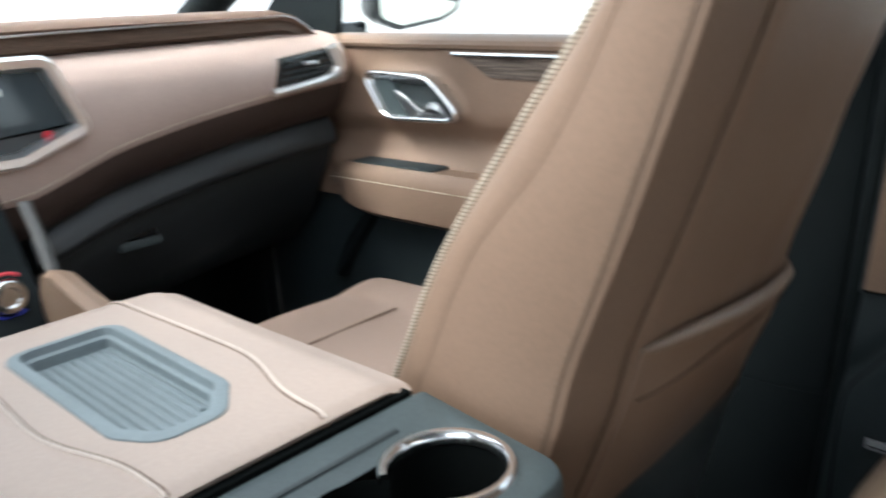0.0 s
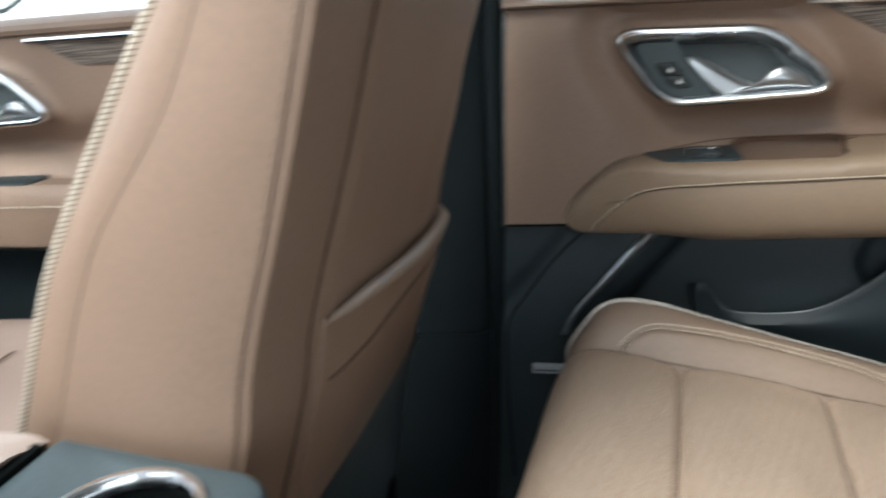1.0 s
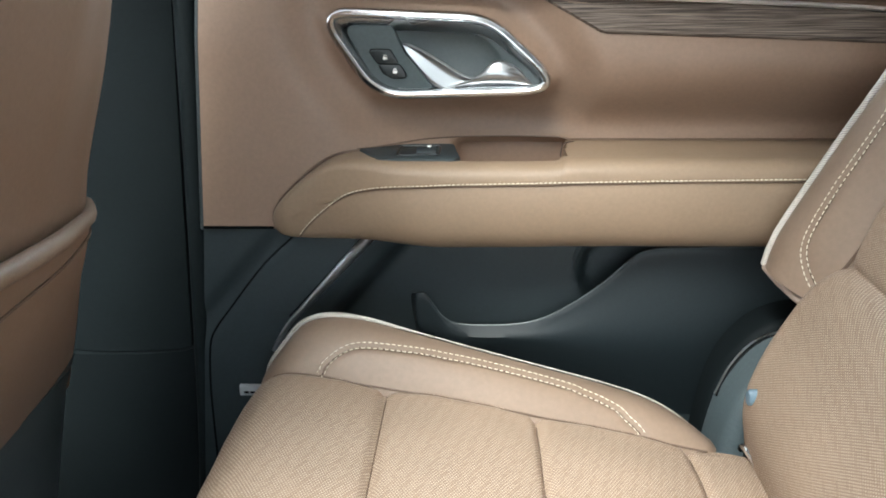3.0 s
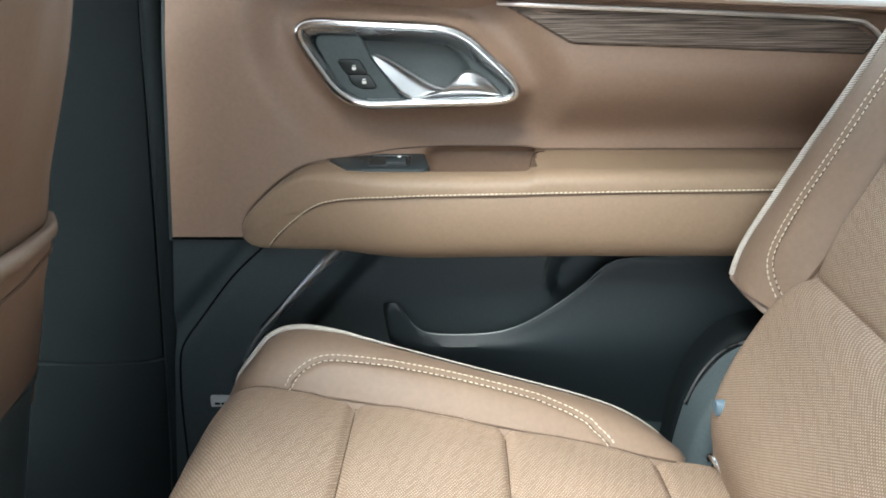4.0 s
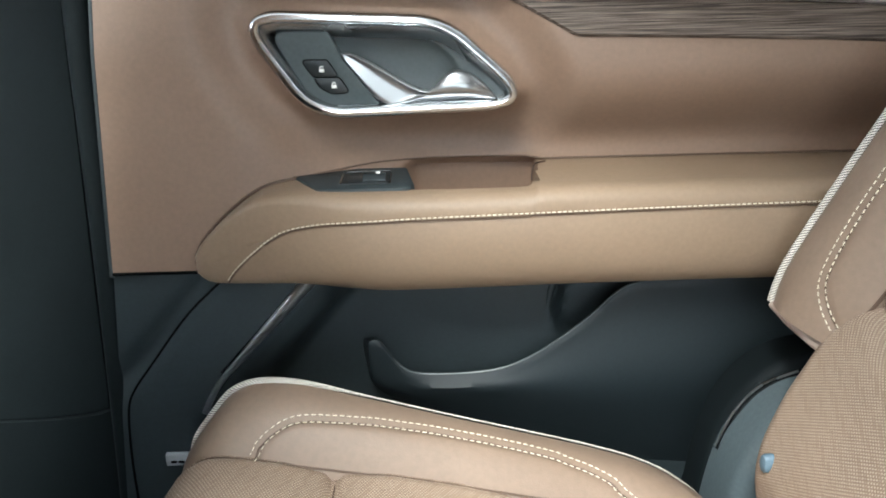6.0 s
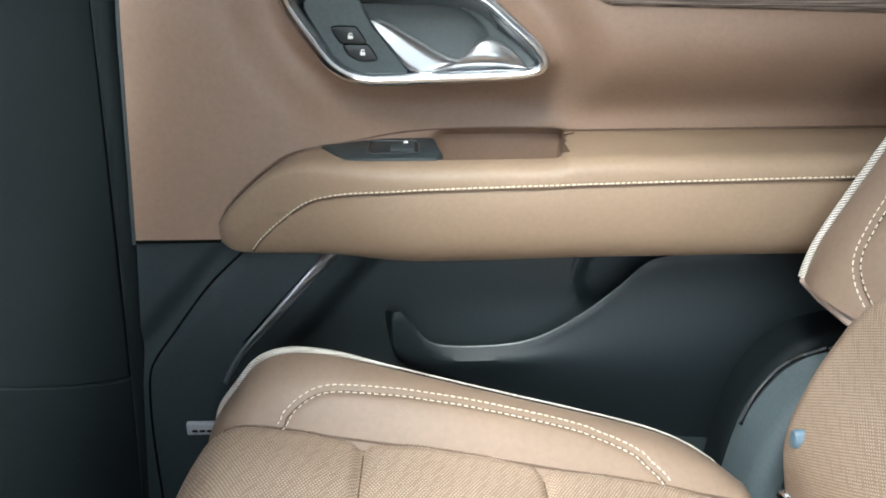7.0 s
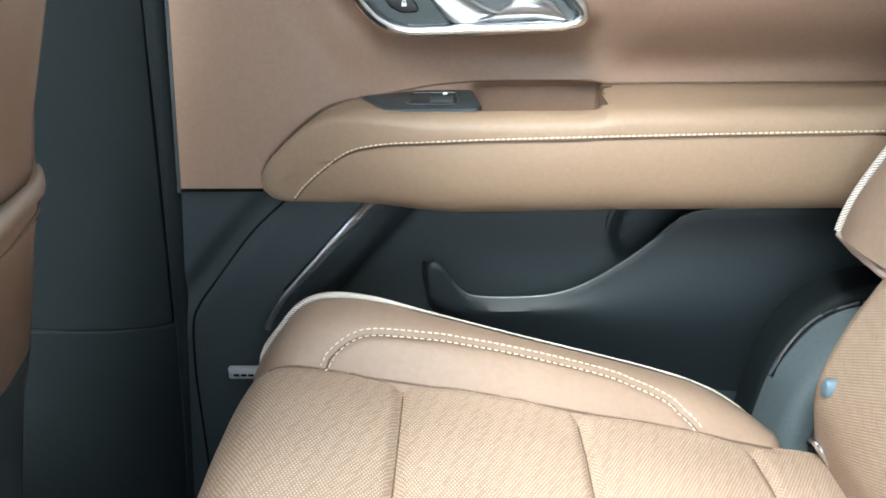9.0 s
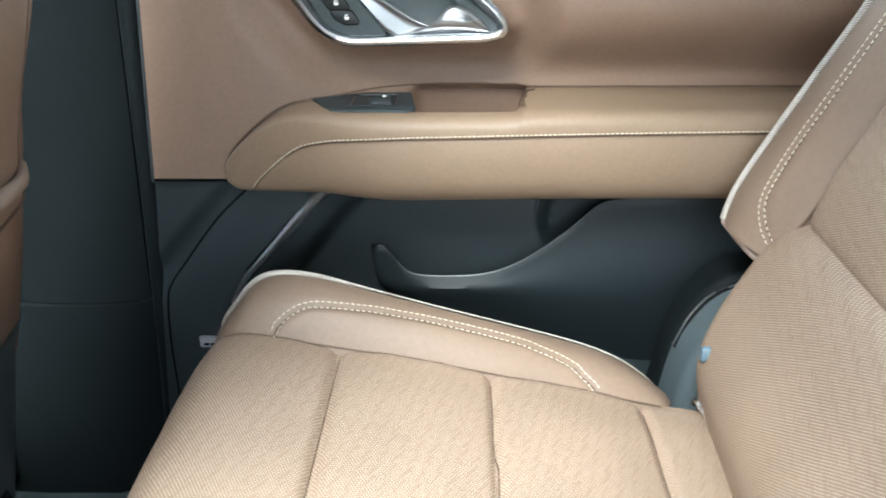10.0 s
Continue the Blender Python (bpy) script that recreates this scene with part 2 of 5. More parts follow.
def outline_normals(pts):
    """Outward normals of a closed 2D outline."""
    area = sum(pts[i - 1].x * pts[i].y - pts[i].x * pts[i - 1].y for i in range(len(pts)))
    side = 1 if area > 0 else -1
    out = []
    for i in range(len(pts)):
        d = pts[(i + 1) % len(pts)] - pts[i - 1]
        if d.length < 1e-9:
            d = pts[(i + 2) % len(pts)] - pts[i - 2]
        out.append(Vector((d.y, -d.x)).normalized() * side)
    return out


def mesh_from(rows, wrap_row=False, wrap_col=False, uv=None, flip=False):
    """A bmesh from rows of points."""
    bm = bmesh.new()
    vs = [[bm.verts.new(p) for p in r] for r in rows]
    lay = bm.loops.layers.uv.new("map")
    nr, nc = len(rows), len(rows[0])
    for i in range(nr if wrap_row else nr - 1):
        for j in range(nc if wrap_col else nc - 1):
            ids = [(i, j), ((i + 1) % nr, j), ((i + 1) % nr, (j + 1) % nc), (i, (j + 1) % nc)]
            if flip:
                ids.reverse()
            try:
                f = bm.faces.new([vs[a][b] for a, b in ids])
            except ValueError:
                continue
            if uv:
                raw = [(i, j), (i + 1, j), (i + 1, j + 1), (i, j + 1)]
                if flip:
                    raw.reverse()
                for lp, (a, b) in zip(f.loops, raw):
                    lp[lay].uv = uv(a, b)
    return bm, vs


def shell(rows, back, uv=None):
    """A sheet with thickness: rows of points, and the same moved by back, with a closed rim."""
    bm, vs = mesh_from(rows, uv=uv)
    back = Vector(back)
    vb = [[bm.verts.new(Vector(p) + back) for p in r] for r in rows]
    nr, nc = len(rows), len(rows[0])
    for i in range(nr - 1):
        for j in range(nc - 1):
            bm.faces.new([vb[i][j], vb[i][j + 1], vb[i + 1][j + 1], vb[i + 1][j]])
    rim = [(0, j) for j in range(nc)] + [(i, nc - 1) for i in range(1, nr)] + [(nr - 1, j) for j in range(nc - 2, -1, -1)] + [(i, 0) for i in range(nr - 2, 0, -1)]
    for k in range(len(rim)):
        a, b = rim[k], rim[(k + 1) % len(rim)]
        bm.faces.new([vs[a[0]][a[1]], vs[b[0]][b[1]], vb[b[0]][b[1]], vb[a[0]][a[1]]])
    bmesh.ops.recalc_face_normals(bm, faces=bm.faces[:])
    return bm


def loft(rings, caps=True, closed=False, uv=None):
    """A skin over closed rings."""
    bm, vs = mesh_from(rings, wrap_row=closed, wrap_col=True, uv=uv)
    if caps and not closed:
        for r in (vs[0], vs[-1]):
            try:
                bm.faces.new(r)
            except ValueError:
                pass
    bmesh.ops.recalc_face_normals(bm, faces=bm.faces[:])
    return bm


AXES = {"y": lambda p, d: Vector((p.x, d, p.y)), "x": lambda p, d: Vector((d, p.x, p.y)), "z": lambda p, d: Vector((p.x, p.y, d))}


def plate(outline, front, back, bevel=0.002, axis="y", steps=2):
    """An extruded outline with a rounded front edge."""
    nrm = outline_normals(outline)
    put = AXES[axis]
    way = 1 if back > front else -1
    rings = [[put(p, back) for p in outline]]
    for k in range(steps + 1):
        a = k / steps * math.pi / 2
        inset, d = bevel * (1 - math.cos(a)), front + way * bevel * (1 - math.sin(a))
        rings.append([put(p - n * inset, d) for p, n in zip(outline, nrm)])
    return loft(rings)


def around(outline, section, axis="y"):
    """A frame: a closed section of (offset outwards, depth) swept round an outline."""
    nrm = outline_normals(outline)
    put = AXES[axis]
    rings = [[put(p + n * off, d) for off, d in section] for p, n in zip(outline, nrm)]
    return loft(rings, caps=False, closed=True)


def tube(pts, radius, sides=8, closed=False, flat=1.0):
    """A round bar along points; radius may be a list."""
    p = [Vector(q) for q in pts]
    n = len(p)
    rings, dist, lens = [], 0.0, []
    up = None
    for i in range(n):
        t = (p[(i + 1) % n] - p[i - 1]) if closed else (p[min(i + 1, n - 1)] - p[max(i - 1, 0)])
        t.normalize()
        if up is None:
            up = t.orthogonal().normalized()
        up = (up - t * up.dot(t)).normalized()
        side = t.cross(up)
        r = radius[i] if isinstance(radius, (list, tuple)) else radius
        rings.append([p[i] + (up * math.cos(a) * flat + side * math.sin(a)) * r for a in [k * math.tau / sides for k in range(sides)]])
        lens.append(dist)
        if i + 1 < n:
            dist += (p[i + 1] - p[i]).length
    lens.append(dist)
    r0 = radius[0] if isinstance(radius, (list, tuple)) else radius
    return loft(rings, closed=closed, uv=lambda a, b: (lens[min(a, n)], b / sides * math.tau * r0))


def block(a, b, bevel=0.004):
    """A box with rounded edges between two corners."""
    bm = bmesh.new()
    bmesh.ops.create_cube(bm, size=1)
    for v in bm.verts:
        v.co = Vector([(a[i] + b[i]) / 2 + v.co[i] * (b[i] - a[i]) for i in range(3)])
    if bevel:
        bmesh.ops.bevel(bm, geom=bm.edges[:], offset=bevel, segments=2, affect="EDGES", profile=0.5)
    return bm


def lathe(profile, centre, axis="z", sides=32, caps=True):
    """A turned shape from (radius, height) pairs."""
    rings = []
    for r, h in profile:
        ring = []
        for k in range(sides):
            a = k * math.tau / sides
            q = {"z": (r * math.cos(a), r * math.sin(a), h), "y": (r * math.cos(a), h, r * math.sin(a)), "x": (h, r * math.cos(a), r * math.sin(a))}[axis]
            ring.append(Vector(centre) + Vector(q))
        rings.append(ring)
    return loft(rings, caps=caps)


def merged(*bms):
    """Several bmeshes as one."""
    out = bmesh.new()
    for b in bms:
        me = bpy.data.meshes.new("tmp")
        b.to_mesh(me)
        out.from_mesh(me)
        bpy.data.meshes.remove(me)
        b.free()
    return out


def resample(pts, step):
    """Points at even steps along a polyline."""
    out, carry = [Vector(pts[0])], 0.0
    for a, b in zip(pts, pts[1:]):
        a, b = Vector(a), Vector(b)
        length = (b - a).length
        at = step - carry
        while at <= length:
            out.append(a.lerp(b, at / length))
            at += step
        carry = (carry + length) % step
    return out


def threads(lines, length=0.0042, gap=0.0018, radius=0.0006, lift=(0, 0, 0)):
    """A row of sewn thread: small tapered stitches along each line."""
    bm = bmesh.new()
    lift = Vector(lift)
    for line in lines:
        pts = resample(line, length + gap)
        for a, b in zip(pts, pts[1:]):
            d = b - a
            if d.length < 1e-6:
                continue
            e = a + d * (length / (length + gap))
            t = d.normalized()
            u = t.orthogonal().normalized()
            w = t.cross(u)
            tips = [bm.verts.new(a + lift), bm.verts.new(e + lift)]
            r1 = [bm.verts.new(a.lerp(e, 0.12) + lift + (u * x + w * y) * radius) for x, y in ((1, 0), (0, 1), (-1, 0), (0, -1))]
            r2 = [bm.verts.new(a.lerp(e, 0.88) + lift + (u * x + w * y) * radius) for x, y in ((1, 0), (0, 1), (-1, 0), (0, -1))]
            for k in range(4):
                j = (k + 1) % 4
                bm.faces.new((tips[0], r1[j], r1[k]))
                bm.faces.new((r1[k], r1[j], r2[j], r2[k]))
                bm.faces.new((tips[1], r2[k], r2[j]))
    bmesh.ops.recalc_face_normals(bm, faces=bm.faces[:])
    return bm


def part(name, bm, mat, parent=None, label="", flat=False):
    me = bpy.data.meshes.new(name)
    bm.to_mesh(me)
    bm.free()
    me.materials.append(mat)
    if not flat:
        me.polygons.foreach_set("use_smooth", [True] * len(me.polygons))
        me.set_sharp_from_angle(angle=radians(38))
    ob = new(name, me)
    if parent:
        ob.parent = parent
        if parent.type == "EMPTY":
            ob.matrix_parent_inverse = Matrix.Translation(-parent.location)
    if label:
        ob["label"] = label
    return ob


def thing(name, label, category, group="", kind="", at=(0, 0, 0)):
    ob = new(name)
    ob.empty_display_size = 0.05
    ob.location = at
    return tagged(ob, label, category, group, kind)


# ---- the shell of the car ----
CY = -0.04  # the car's centre line
part("floor", block((-1.9, -0.86, -0.06), (1.6, 0.78, 0.0), 0.0), CARPET, label="").update_tag()
tagged(bpy.data.objects["floor"], "black carpeted floor of the car", "floor", kind="structure")


def roof_strip(x0, x1, y0, y1, nx, ny):
    return shell([[Vector((x, y, 1.24 - 0.10 * ((y - CY) / 0.75) ** 2 - 0.03 * ((x - 0.1) / 1.0) ** 2)) for y in np.linspace(y0, y1, ny)] for x in np.linspace(x0, x1, nx)], (0, 0, 0.05))


ROOF_END = 0.36
# unseen headliner; its roof opening is assumed and sized to light the seats
tagged(part("ceiling", merged(roof_strip(-0.85, -0.72, CY - 0.72, CY + 0.72, 4, 15), roof_strip(ROOF_END, 1.6, CY - 0.72, CY + 0.72, 12, 15),
                              roof_strip(-0.72, ROOF_END, CY - 0.72, CY - 0.42, 18, 5), roof_strip(-0.72, ROOF_END, CY + 0.42, CY + 0.72, 18, 5)), HEADLINER),
       "unseen pale woven headliner, its wide roof opening added for light", "ceiling", kind="structure")


# the far side
lo, hi = CY - 0.95, CY - 0.83
# unseen wall; open front and rear windows are assumed, sized to admit light
tagged(part("wall_left", merged(block((-1.9, lo, -0.06), (-0.06, hi, 0.77), 0.01), block((0.96, lo, -0.06), (1.6, hi, 0.78), 0.01), block((-0.10, lo, -0.06), (1.0, hi, 0.46), 0.01),
                                block((-0.34, lo, 0.76), (-0.06, hi, 1.2), 0.02), block((0.96, lo, 0.76), (1.15, hi, 1.2), 0.02),
                                block((-0.9, lo - 0.02, 1.16), (1.6, hi + 0.02, 1.26), 0.02)), WALL_TRIM),
       "unseen plain side wall, its open windows sized for light", "wall", kind="structure")
tagged(part("wall_rear", merged(block((1.25, -0.87, -0.06), (1.42, 0.78, 0.98), 0.03), block((1.55, -0.95, -0.06), (1.65, 0.9, 0.7), 0.01), block((1.5, -0.95, 1.15), (1.65, 0.9, 1.28), 0.02),
                                block((1.5, -0.95, 0.7), (1.62, -0.72, 1.2), 0.02), block((1.5, 0.66, 0.7), (1.62, 0.9, 1.2), 0.02)), WALL_TRIM),
       "plain rear wall under the back window", "wall", kind="structure")
tagged(part("wall_front", block((-2.0, -0.95, -0.06), (-1.86, 0.9, 0.80), 0.01), BLACK), "black firewall behind the dashboard", "wall", kind="structure")
rear_glass = thing("rear_glazing", "dark tinted privacy glass of the rear windows", "window", at=(1.3, CY - 0.9, 0.75))
part("quarter_pane", block((1.14, CY - 0.895, 0.75), (1.56, CY - 0.89, 1.17), 0.0), PRIVACY, rear_glass, "dark tinted quarter glass")
part("back_pane", block((1.585, -0.74, 0.69), (1.59, 0.68, 1.17), 0.0), PRIVACY, rear_glass, "dark tinted back glass")
part("far_quarter_pane", block((1.15, 0.86, 0.73), (1.57, 0.865, 1.16), 0.0), PRIVACY, rear_glass, "dark tinted quarter glass")
# outer skin and rear pillar of the door side
tagged(part("wall_right", merged(block((-1.9, 0.88, -0.06), (1.6, 0.95, 0.735), 0.01), block((0.98, 0.78, -0.06), (1.6, 0.88, 0.76), 0.01),
                                 block((0.98, 0.76, 0.74), (1.16, 0.94, 1.2), 0.02),
                                 block((-0.9, 0.72, 1.15), (1.6, 0.92, 1.26), 0.02)), WALL_TRIM), "painted outer side of the car body", "wall", kind="structure")

# ---- rear door ----
SLOPE = -0.045


def sill_z(x):
    return 0.762 + SLOPE * x


def door_edge(z):
    return 0.068 * (z - 0.5)


BEZEL = rounded([(0.1365, 0.7322), (0.3195, 0.7232), (0.4065, 0.6455), (0.1990, 0.6402)], [0.022, 0.076, 0.022, 0.060], 8)


def outline_distance(x, z, outline):
    """Distance to a closed outline, negative inside."""
    best, inside, n = 9.0, False, len(outline)
    for i in range(n):
        a, b = outline[i - 1], outline[i]
        dx, dz = b.x - a.x, b.y - a.y
        l2 = dx * dx + dz * dz
        t = 0.0 if l2 < 1e-12 else min(max(((x - a.x) * dx + (z - a.y) * dz) / l2, 0), 1)
        d = math.hypot(x - a.x - t * dx, z - a.y - t * dz)
        best = min(best, d)
        if (a.y > z) != (b.y > z) and x < (b.x - a.x) * (z - a.y) / (b.y - a.y) + a.x:
            inside = not inside
    return -best if inside else best


BEZEL_COARSE = rounded([(0.1365, 0.7322), (0.3195, 0.7232), (0.4065, 0.6455), (0.1990, 0.6402)], [0.022, 0.076, 0.022, 0.060], 2)


def upper_y(x, z):
    """Depth of the upholstered upper door panel."""
    y = 0.750 + 0.055 * (z - 0.5) + 0.010 * smooth01(0.05, 0.35, x)
    hollow = smooth01(0.12, 0.32, x)
    y += 0.044 * hollow * (math.exp(-((z - 0.594) / 0.044) ** 2) if z > 0.594 else 1.0)
    y += 0.007 * smooth01(0.69, 0.77, z)
    y -= 0.006 * smooth01(0.35, 0.6, x) * math.exp(-((z - 0.672) / 0.03) ** 2)
    y += 0.014 * smooth01(0.587, 0.577, z) * smooth01(0.276, 0.290, x) * (1 - smooth01(0.4085, 0.4115, x)) if z < 0.6 else 0.0
    d = outline_distance(x, z, BEZEL_COARSE)
    if d > 0:
        y += 0.016 * (1 - smooth01(0.018, 0.066, d)) - 0.010 * math.exp(-(d / 0.012) ** 2)
    else:
        y += 0.004 + 0.045 * smooth01(0.001, 0.010, -d)
    return y


def build_rear_door():
    door = thing("rear_car_door", "tan leather car door panel with chrome handle and armrest, closed", "car door", at=(0.45, 0.8, 0.05))
    # upholstered upper panel
    rows = []
    for i in range(61):
        z = 0.495 + (sill_z(0.0) + 0.008 - 0.495) * i / 60
        row = []
        for j in range(191):
            t = j / 190
            x = door_edge(z) + t * (0.98 - door_edge(z))
            zz = z + SLOPE * x * smooth01(0.495, 0.76, z)
            row.append(Vector((x, upper_y(x, zz), zz)))
        rows.append(row)
    bm = shell(rows, (0, 0.02, 0))
    part("upper_panel", bm, LEATHER, door, "smooth tan leather upper door panel")
    # folded edge at the front of the panel
    part("edge_seam", tube([(door_edge(z) - 0.001, upper_y(0, z) + 0.004, z) for z in np.linspace(0.493, 0.762, 14)], 0.004), BLACK, door, "thin black edge")
    # sill cap under the glass
    rings = []
    for x in np.linspace(door_edge(0.76), 0.98, 40):
        z0 = sill_z(x)
        prof = [(0.775, 0.0070), (0.7610, 0.0072), (0.7560, 0.0095), (0.7570, 0.0125), (0.764, 0.0150), (0.785, 0.0165), (0.815, 0.0160), (0.832, 0.010), (0.832, -0.01), (0.79, -0.01)]
        rings.append([Vector((x, y + 0.004 * smooth01(0.0, 0.35, x), z0 + dz)) for y, dz in prof])
    part("sill_cap", loft(rings), LEATHER, door, "padded tan leather window sill")
    part("sill_seam", tube([(x, 0.763 + 0.004 * smooth01(0.0, 0.35, x), sill_z(x) + 0.0066) for x in np.linspace(0.018, 0.98, 40)], 0.0022), SEAM, door)
    # outer lip and window frame
    part("weather_strip", loft([[Vector((x, y, sill_z(x) + dz)) for y, dz in ((0.83, 0.002), (0.832, 0.0135), (0.838, 0.0165), (0.85, 0.012), (0.852, -0.01))] for x in np.linspace(0.0, 0.98, 20)]), SILVER, door, "pale belt strip under the glass")
    frame_bm = merged(tube([(0.012, 0.86, 0.745), (0.014, 0.852, 0.86), (0.03, 0.79, 1.13)], 0.022, 8), tube([(0.03, 0.79, 1.14), (0.5, 0.785, 1.17), (0.96, 0.79, 1.14)], 0.024, 8))
    part("window_frame", frame_bm, BLACK, door, "black upper window frame")
    pane = part("glass_pane", shell([[Vector((0.02 + 0.95 * u, 0.862 - 0.075 * v, 0.70 + 0.44 * v)) for u in (0, 0.5, 1)] for v in (0, 0.33, 0.66, 1)], (0, 0.004, 0)), DOOR_GLASS, door, "lightly tinted window glass")

    # wood inlay with its bright strip
    def wy(p):
        return upper_y(p.x, p.y)
    wood = rounded([(0.366, 0.7435), (0.437, 0.7045), (0.56, 0.7005), (0.736, 0.6935), (0.7505, 0.7065), (0.722, 0.7255)], [0.002, 0.02, 0.05, 0.006, 0.008, 0.015], 5)
    nrm = outline_normals(wood)
    rings = [[Vector((p.x, wy(p) + 0.008, p.y)) for p in wood],
             [Vector((p.x, wy(p) - 0.0015, p.y)) for p in wood],
             [Vector((p.x - n.x * 0.0025, wy(p) - 0.0035, p.y - n.y * 0.0025)) for p, n in zip(wood, nrm)]]
    part("wood_inlay", loft(rings), WOOD, door, "dark grey-brown open-pore wood inlay")
    strip = spline([(0.3595, 0, 0.7455), (0.43, 0, 0.7420), (0.60, 0, 0.7345), (0.715, 0, 0.7275), (0.738, 0, 0.7215), (0.7535, 0, 0.7075)], 8)
    part("bright_strip", tube([Vector((p.x, upper_y(p.x, p.z) - 0.0065, p.z)) for p in strip], 0.0026, 8), VENT_METAL, door, "thin chrome strip")

    # handle bezel: bright outer lip, satin inner slope
    Y = 0.762
    bezel = part("handle_bezel", around(BEZEL, [(0.0028, Y + 0.016), (0.0028, Y + 0.001), (0.0018, Y - 0.0035), (-0.0005, Y - 0.0055), (-0.0035, Y - 0.006), (-0.0058, Y - 0.0046), (-0.0074, Y - 0.0015), (-0.0080, Y + 0.016)]), CHROME, door, "bright chrome handle surround")
    inner = [p - n * 0.0070 for p, n in zip(BEZEL, outline_normals(BEZEL))]
    nrm = outline_normals(inner)

    def slope_in(p, n, k):
        width = 0.0015 + 0.0105 * max(n.y, 0) ** 1.5 + 0.0075 * max(-n.x, 0) ** 1.5 + 0.004 * max(n.x, 0) ** 2
        return p - n * width * k
    rings = [[Vector((p.x, Y - 0.001, p.y)) for p in inner],
             [Vector((slope_in(p, n, 0.5).x, Y + 0.004, slope_in(p, n, 0.5).y)) for p, n in zip(inner, nrm)],
             [Vector((slope_in(p, n, 1).x, Y + 0.012, slope_in(p, n, 1).y)) for p, n in zip(inner, nrm)],
             [Vector((slope_in(p, n, 1).x, Y + 0.016, slope_in(p, n, 1).y)) for p, n in zip(inner, nrm)]]
    part("inner_slope", loft(rings, caps=False), SLOPE_METAL, bezel, "satin grey inner slope")
    recess = [p - n * 0.0085 for p, n in zip(BEZEL, outline_normals(BEZEL))]
    rings = [[Vector((p.x, Y + 0.025, p.y)) for p in recess], [Vector((p.x, Y + 0.036, p.y)) for p in recess]]
    part("recess_cup", loft(rings), BLACK_SOFT, bezel, "dark grip recess")
    # hollowed grip behind the lever
    rows = []
    for k in range(27):
        z = 0.645 + 0.063 * k / 26
        x0, x1 = 0.222, 0.3245 + (0.7225 - z) - 0.015 - 0.012 * smooth01(0.662, 0.645, z) - 0.020 * smooth01(0.685, 0.712, z)
        row = []
        for m in range(41):
            x = x0 + (x1 - x0) * m / 40
            q = (x - 0.272 + 0.55 * (z - 0.682)) / 0.058
            e = q * q + ((z - 0.684) / 0.034) ** 2
            row.append(Vector((x, Y + 0.0095 + 0.011 * math.sqrt(max(0.0, 1 - e)) - 0.004 * smooth01(1.0, 2.2, e), z)))
        rows.append(row)
    part("grip_shell", shell(rows, (0, 0.004, 0)), GRIP, bezel, "dark slate grip hollow")
    # plate with the lock buttons
    lockplate = rounded([(0.1655, 0.7155), (0.2180, 0.7145), (0.2295, 0.690), (0.2640, 0.6455), (0.212, 0.6440), (0.197, 0.658)], [0.010, 0.002, 0.01, 0.002, 0.02, 0.02], 5)
    lp = part("lock_plate", plate(lockplate, Y + 0.004, Y + 0.03, 0.0015), GREY_PLASTIC, bezel, "slate grey switch plate", flat=True)
    for corners, mark in (([(0.1925, 0.6900), (0.2155, 0.6895), (0.2250, 0.6748), (0.2022, 0.6758)], (0.2105, 0.6815)), ([(0.2026, 0.6745), (0.2256, 0.6737), (0.2342, 0.6606), (0.2180, 0.6602), (0.2082, 0.6655)], (0.2205, 0.6672))):
        o = rounded(corners, 0.003, 4)
        b = part("lock_button", plate(o, Y + 0.0026, Y + 0.006, 0.0008), SWITCH, lp, "dark slate lock button")
        part("gap", around(o, [(-0.0002, Y + 0.0034), (0.0009, Y + 0.0034), (0.0009, Y + 0.0045), (-0.0002, Y + 0.0045)]), GAP, lp)
        mx, mz = mark
        part("padlock_mark", merged(plate(rounded([(mx - 0.0022, mz - 0.002), (mx + 0.0022, mz - 0.002), (mx + 0.0022, mz + 0.0008), (mx - 0.0022, mz + 0.0008)], 0.0004, 2), Y + 0.0018, Y + 0.0027, 0.0001),
                                    tube([(mx - 0.0013, Y + 0.0022, mz + 0.0008), (mx - 0.0011, Y + 0.0022, mz + 0.0026), (mx + 0.0011, Y + 0.0022, mz + 0.0028), (mx + 0.0014, Y + 0.0022, mz + 0.0016)], 0.0005, 5)), WHITE_MARK, lp, "white padlock mark")
    # lever: a thin chrome blade that swells into a paddle
    up_edge = spline([(0.2285, 0.6955), (0.2363, 0.6953), (0.2507, 0.6890), (0.2699, 0.6776), (0.292, 0.6645), (0.306, 0.6605), (0.3150, 0.6645), (0.3210, 0.6750), (0.3317, 0.6785), (0.3464, 0.673), (0.358, 0.6625), (0.3660, 0.6535)], 7)
    low_edge = spline([(0.2285, 0.6945), (0.2355, 0.684), (0.2450, 0.6710), (0.2560, 0.6565), (0.264, 0.6505), (0.270, 0.6490), (0.281, 0.6490), (0.298, 0.6496), (0.318, 0.6504), (0.338, 0.6512), (0.352, 0.6520), (0.3640, 0.6530)], 7)
    rows = []
    for a, c in zip(up_edge, low_edge):
        swell = smooth01(0.300, 0.328, a.x) * (1 - smooth01(0.340, 0.370, a.x))
        row = []
        for k in range(17):
            t = k / 16
            q = a.lerp(c, t)
            ridge = 0.0040 * math.exp(-((t - 0.05) / 0.11) ** 2) * (1 - 0.4 * swell)
            row.append(Vector((q.x, Y + 0.0015 - ridge - 0.009 * swell * max(math.sin(math.pi * min(t * 1.1, 1)), 0.0) ** 0.9 - 0.0015 * t * (1 - swell) + 0.003 * smooth01(0.9, 1.0, t), q.y)))
        rows.append(row)
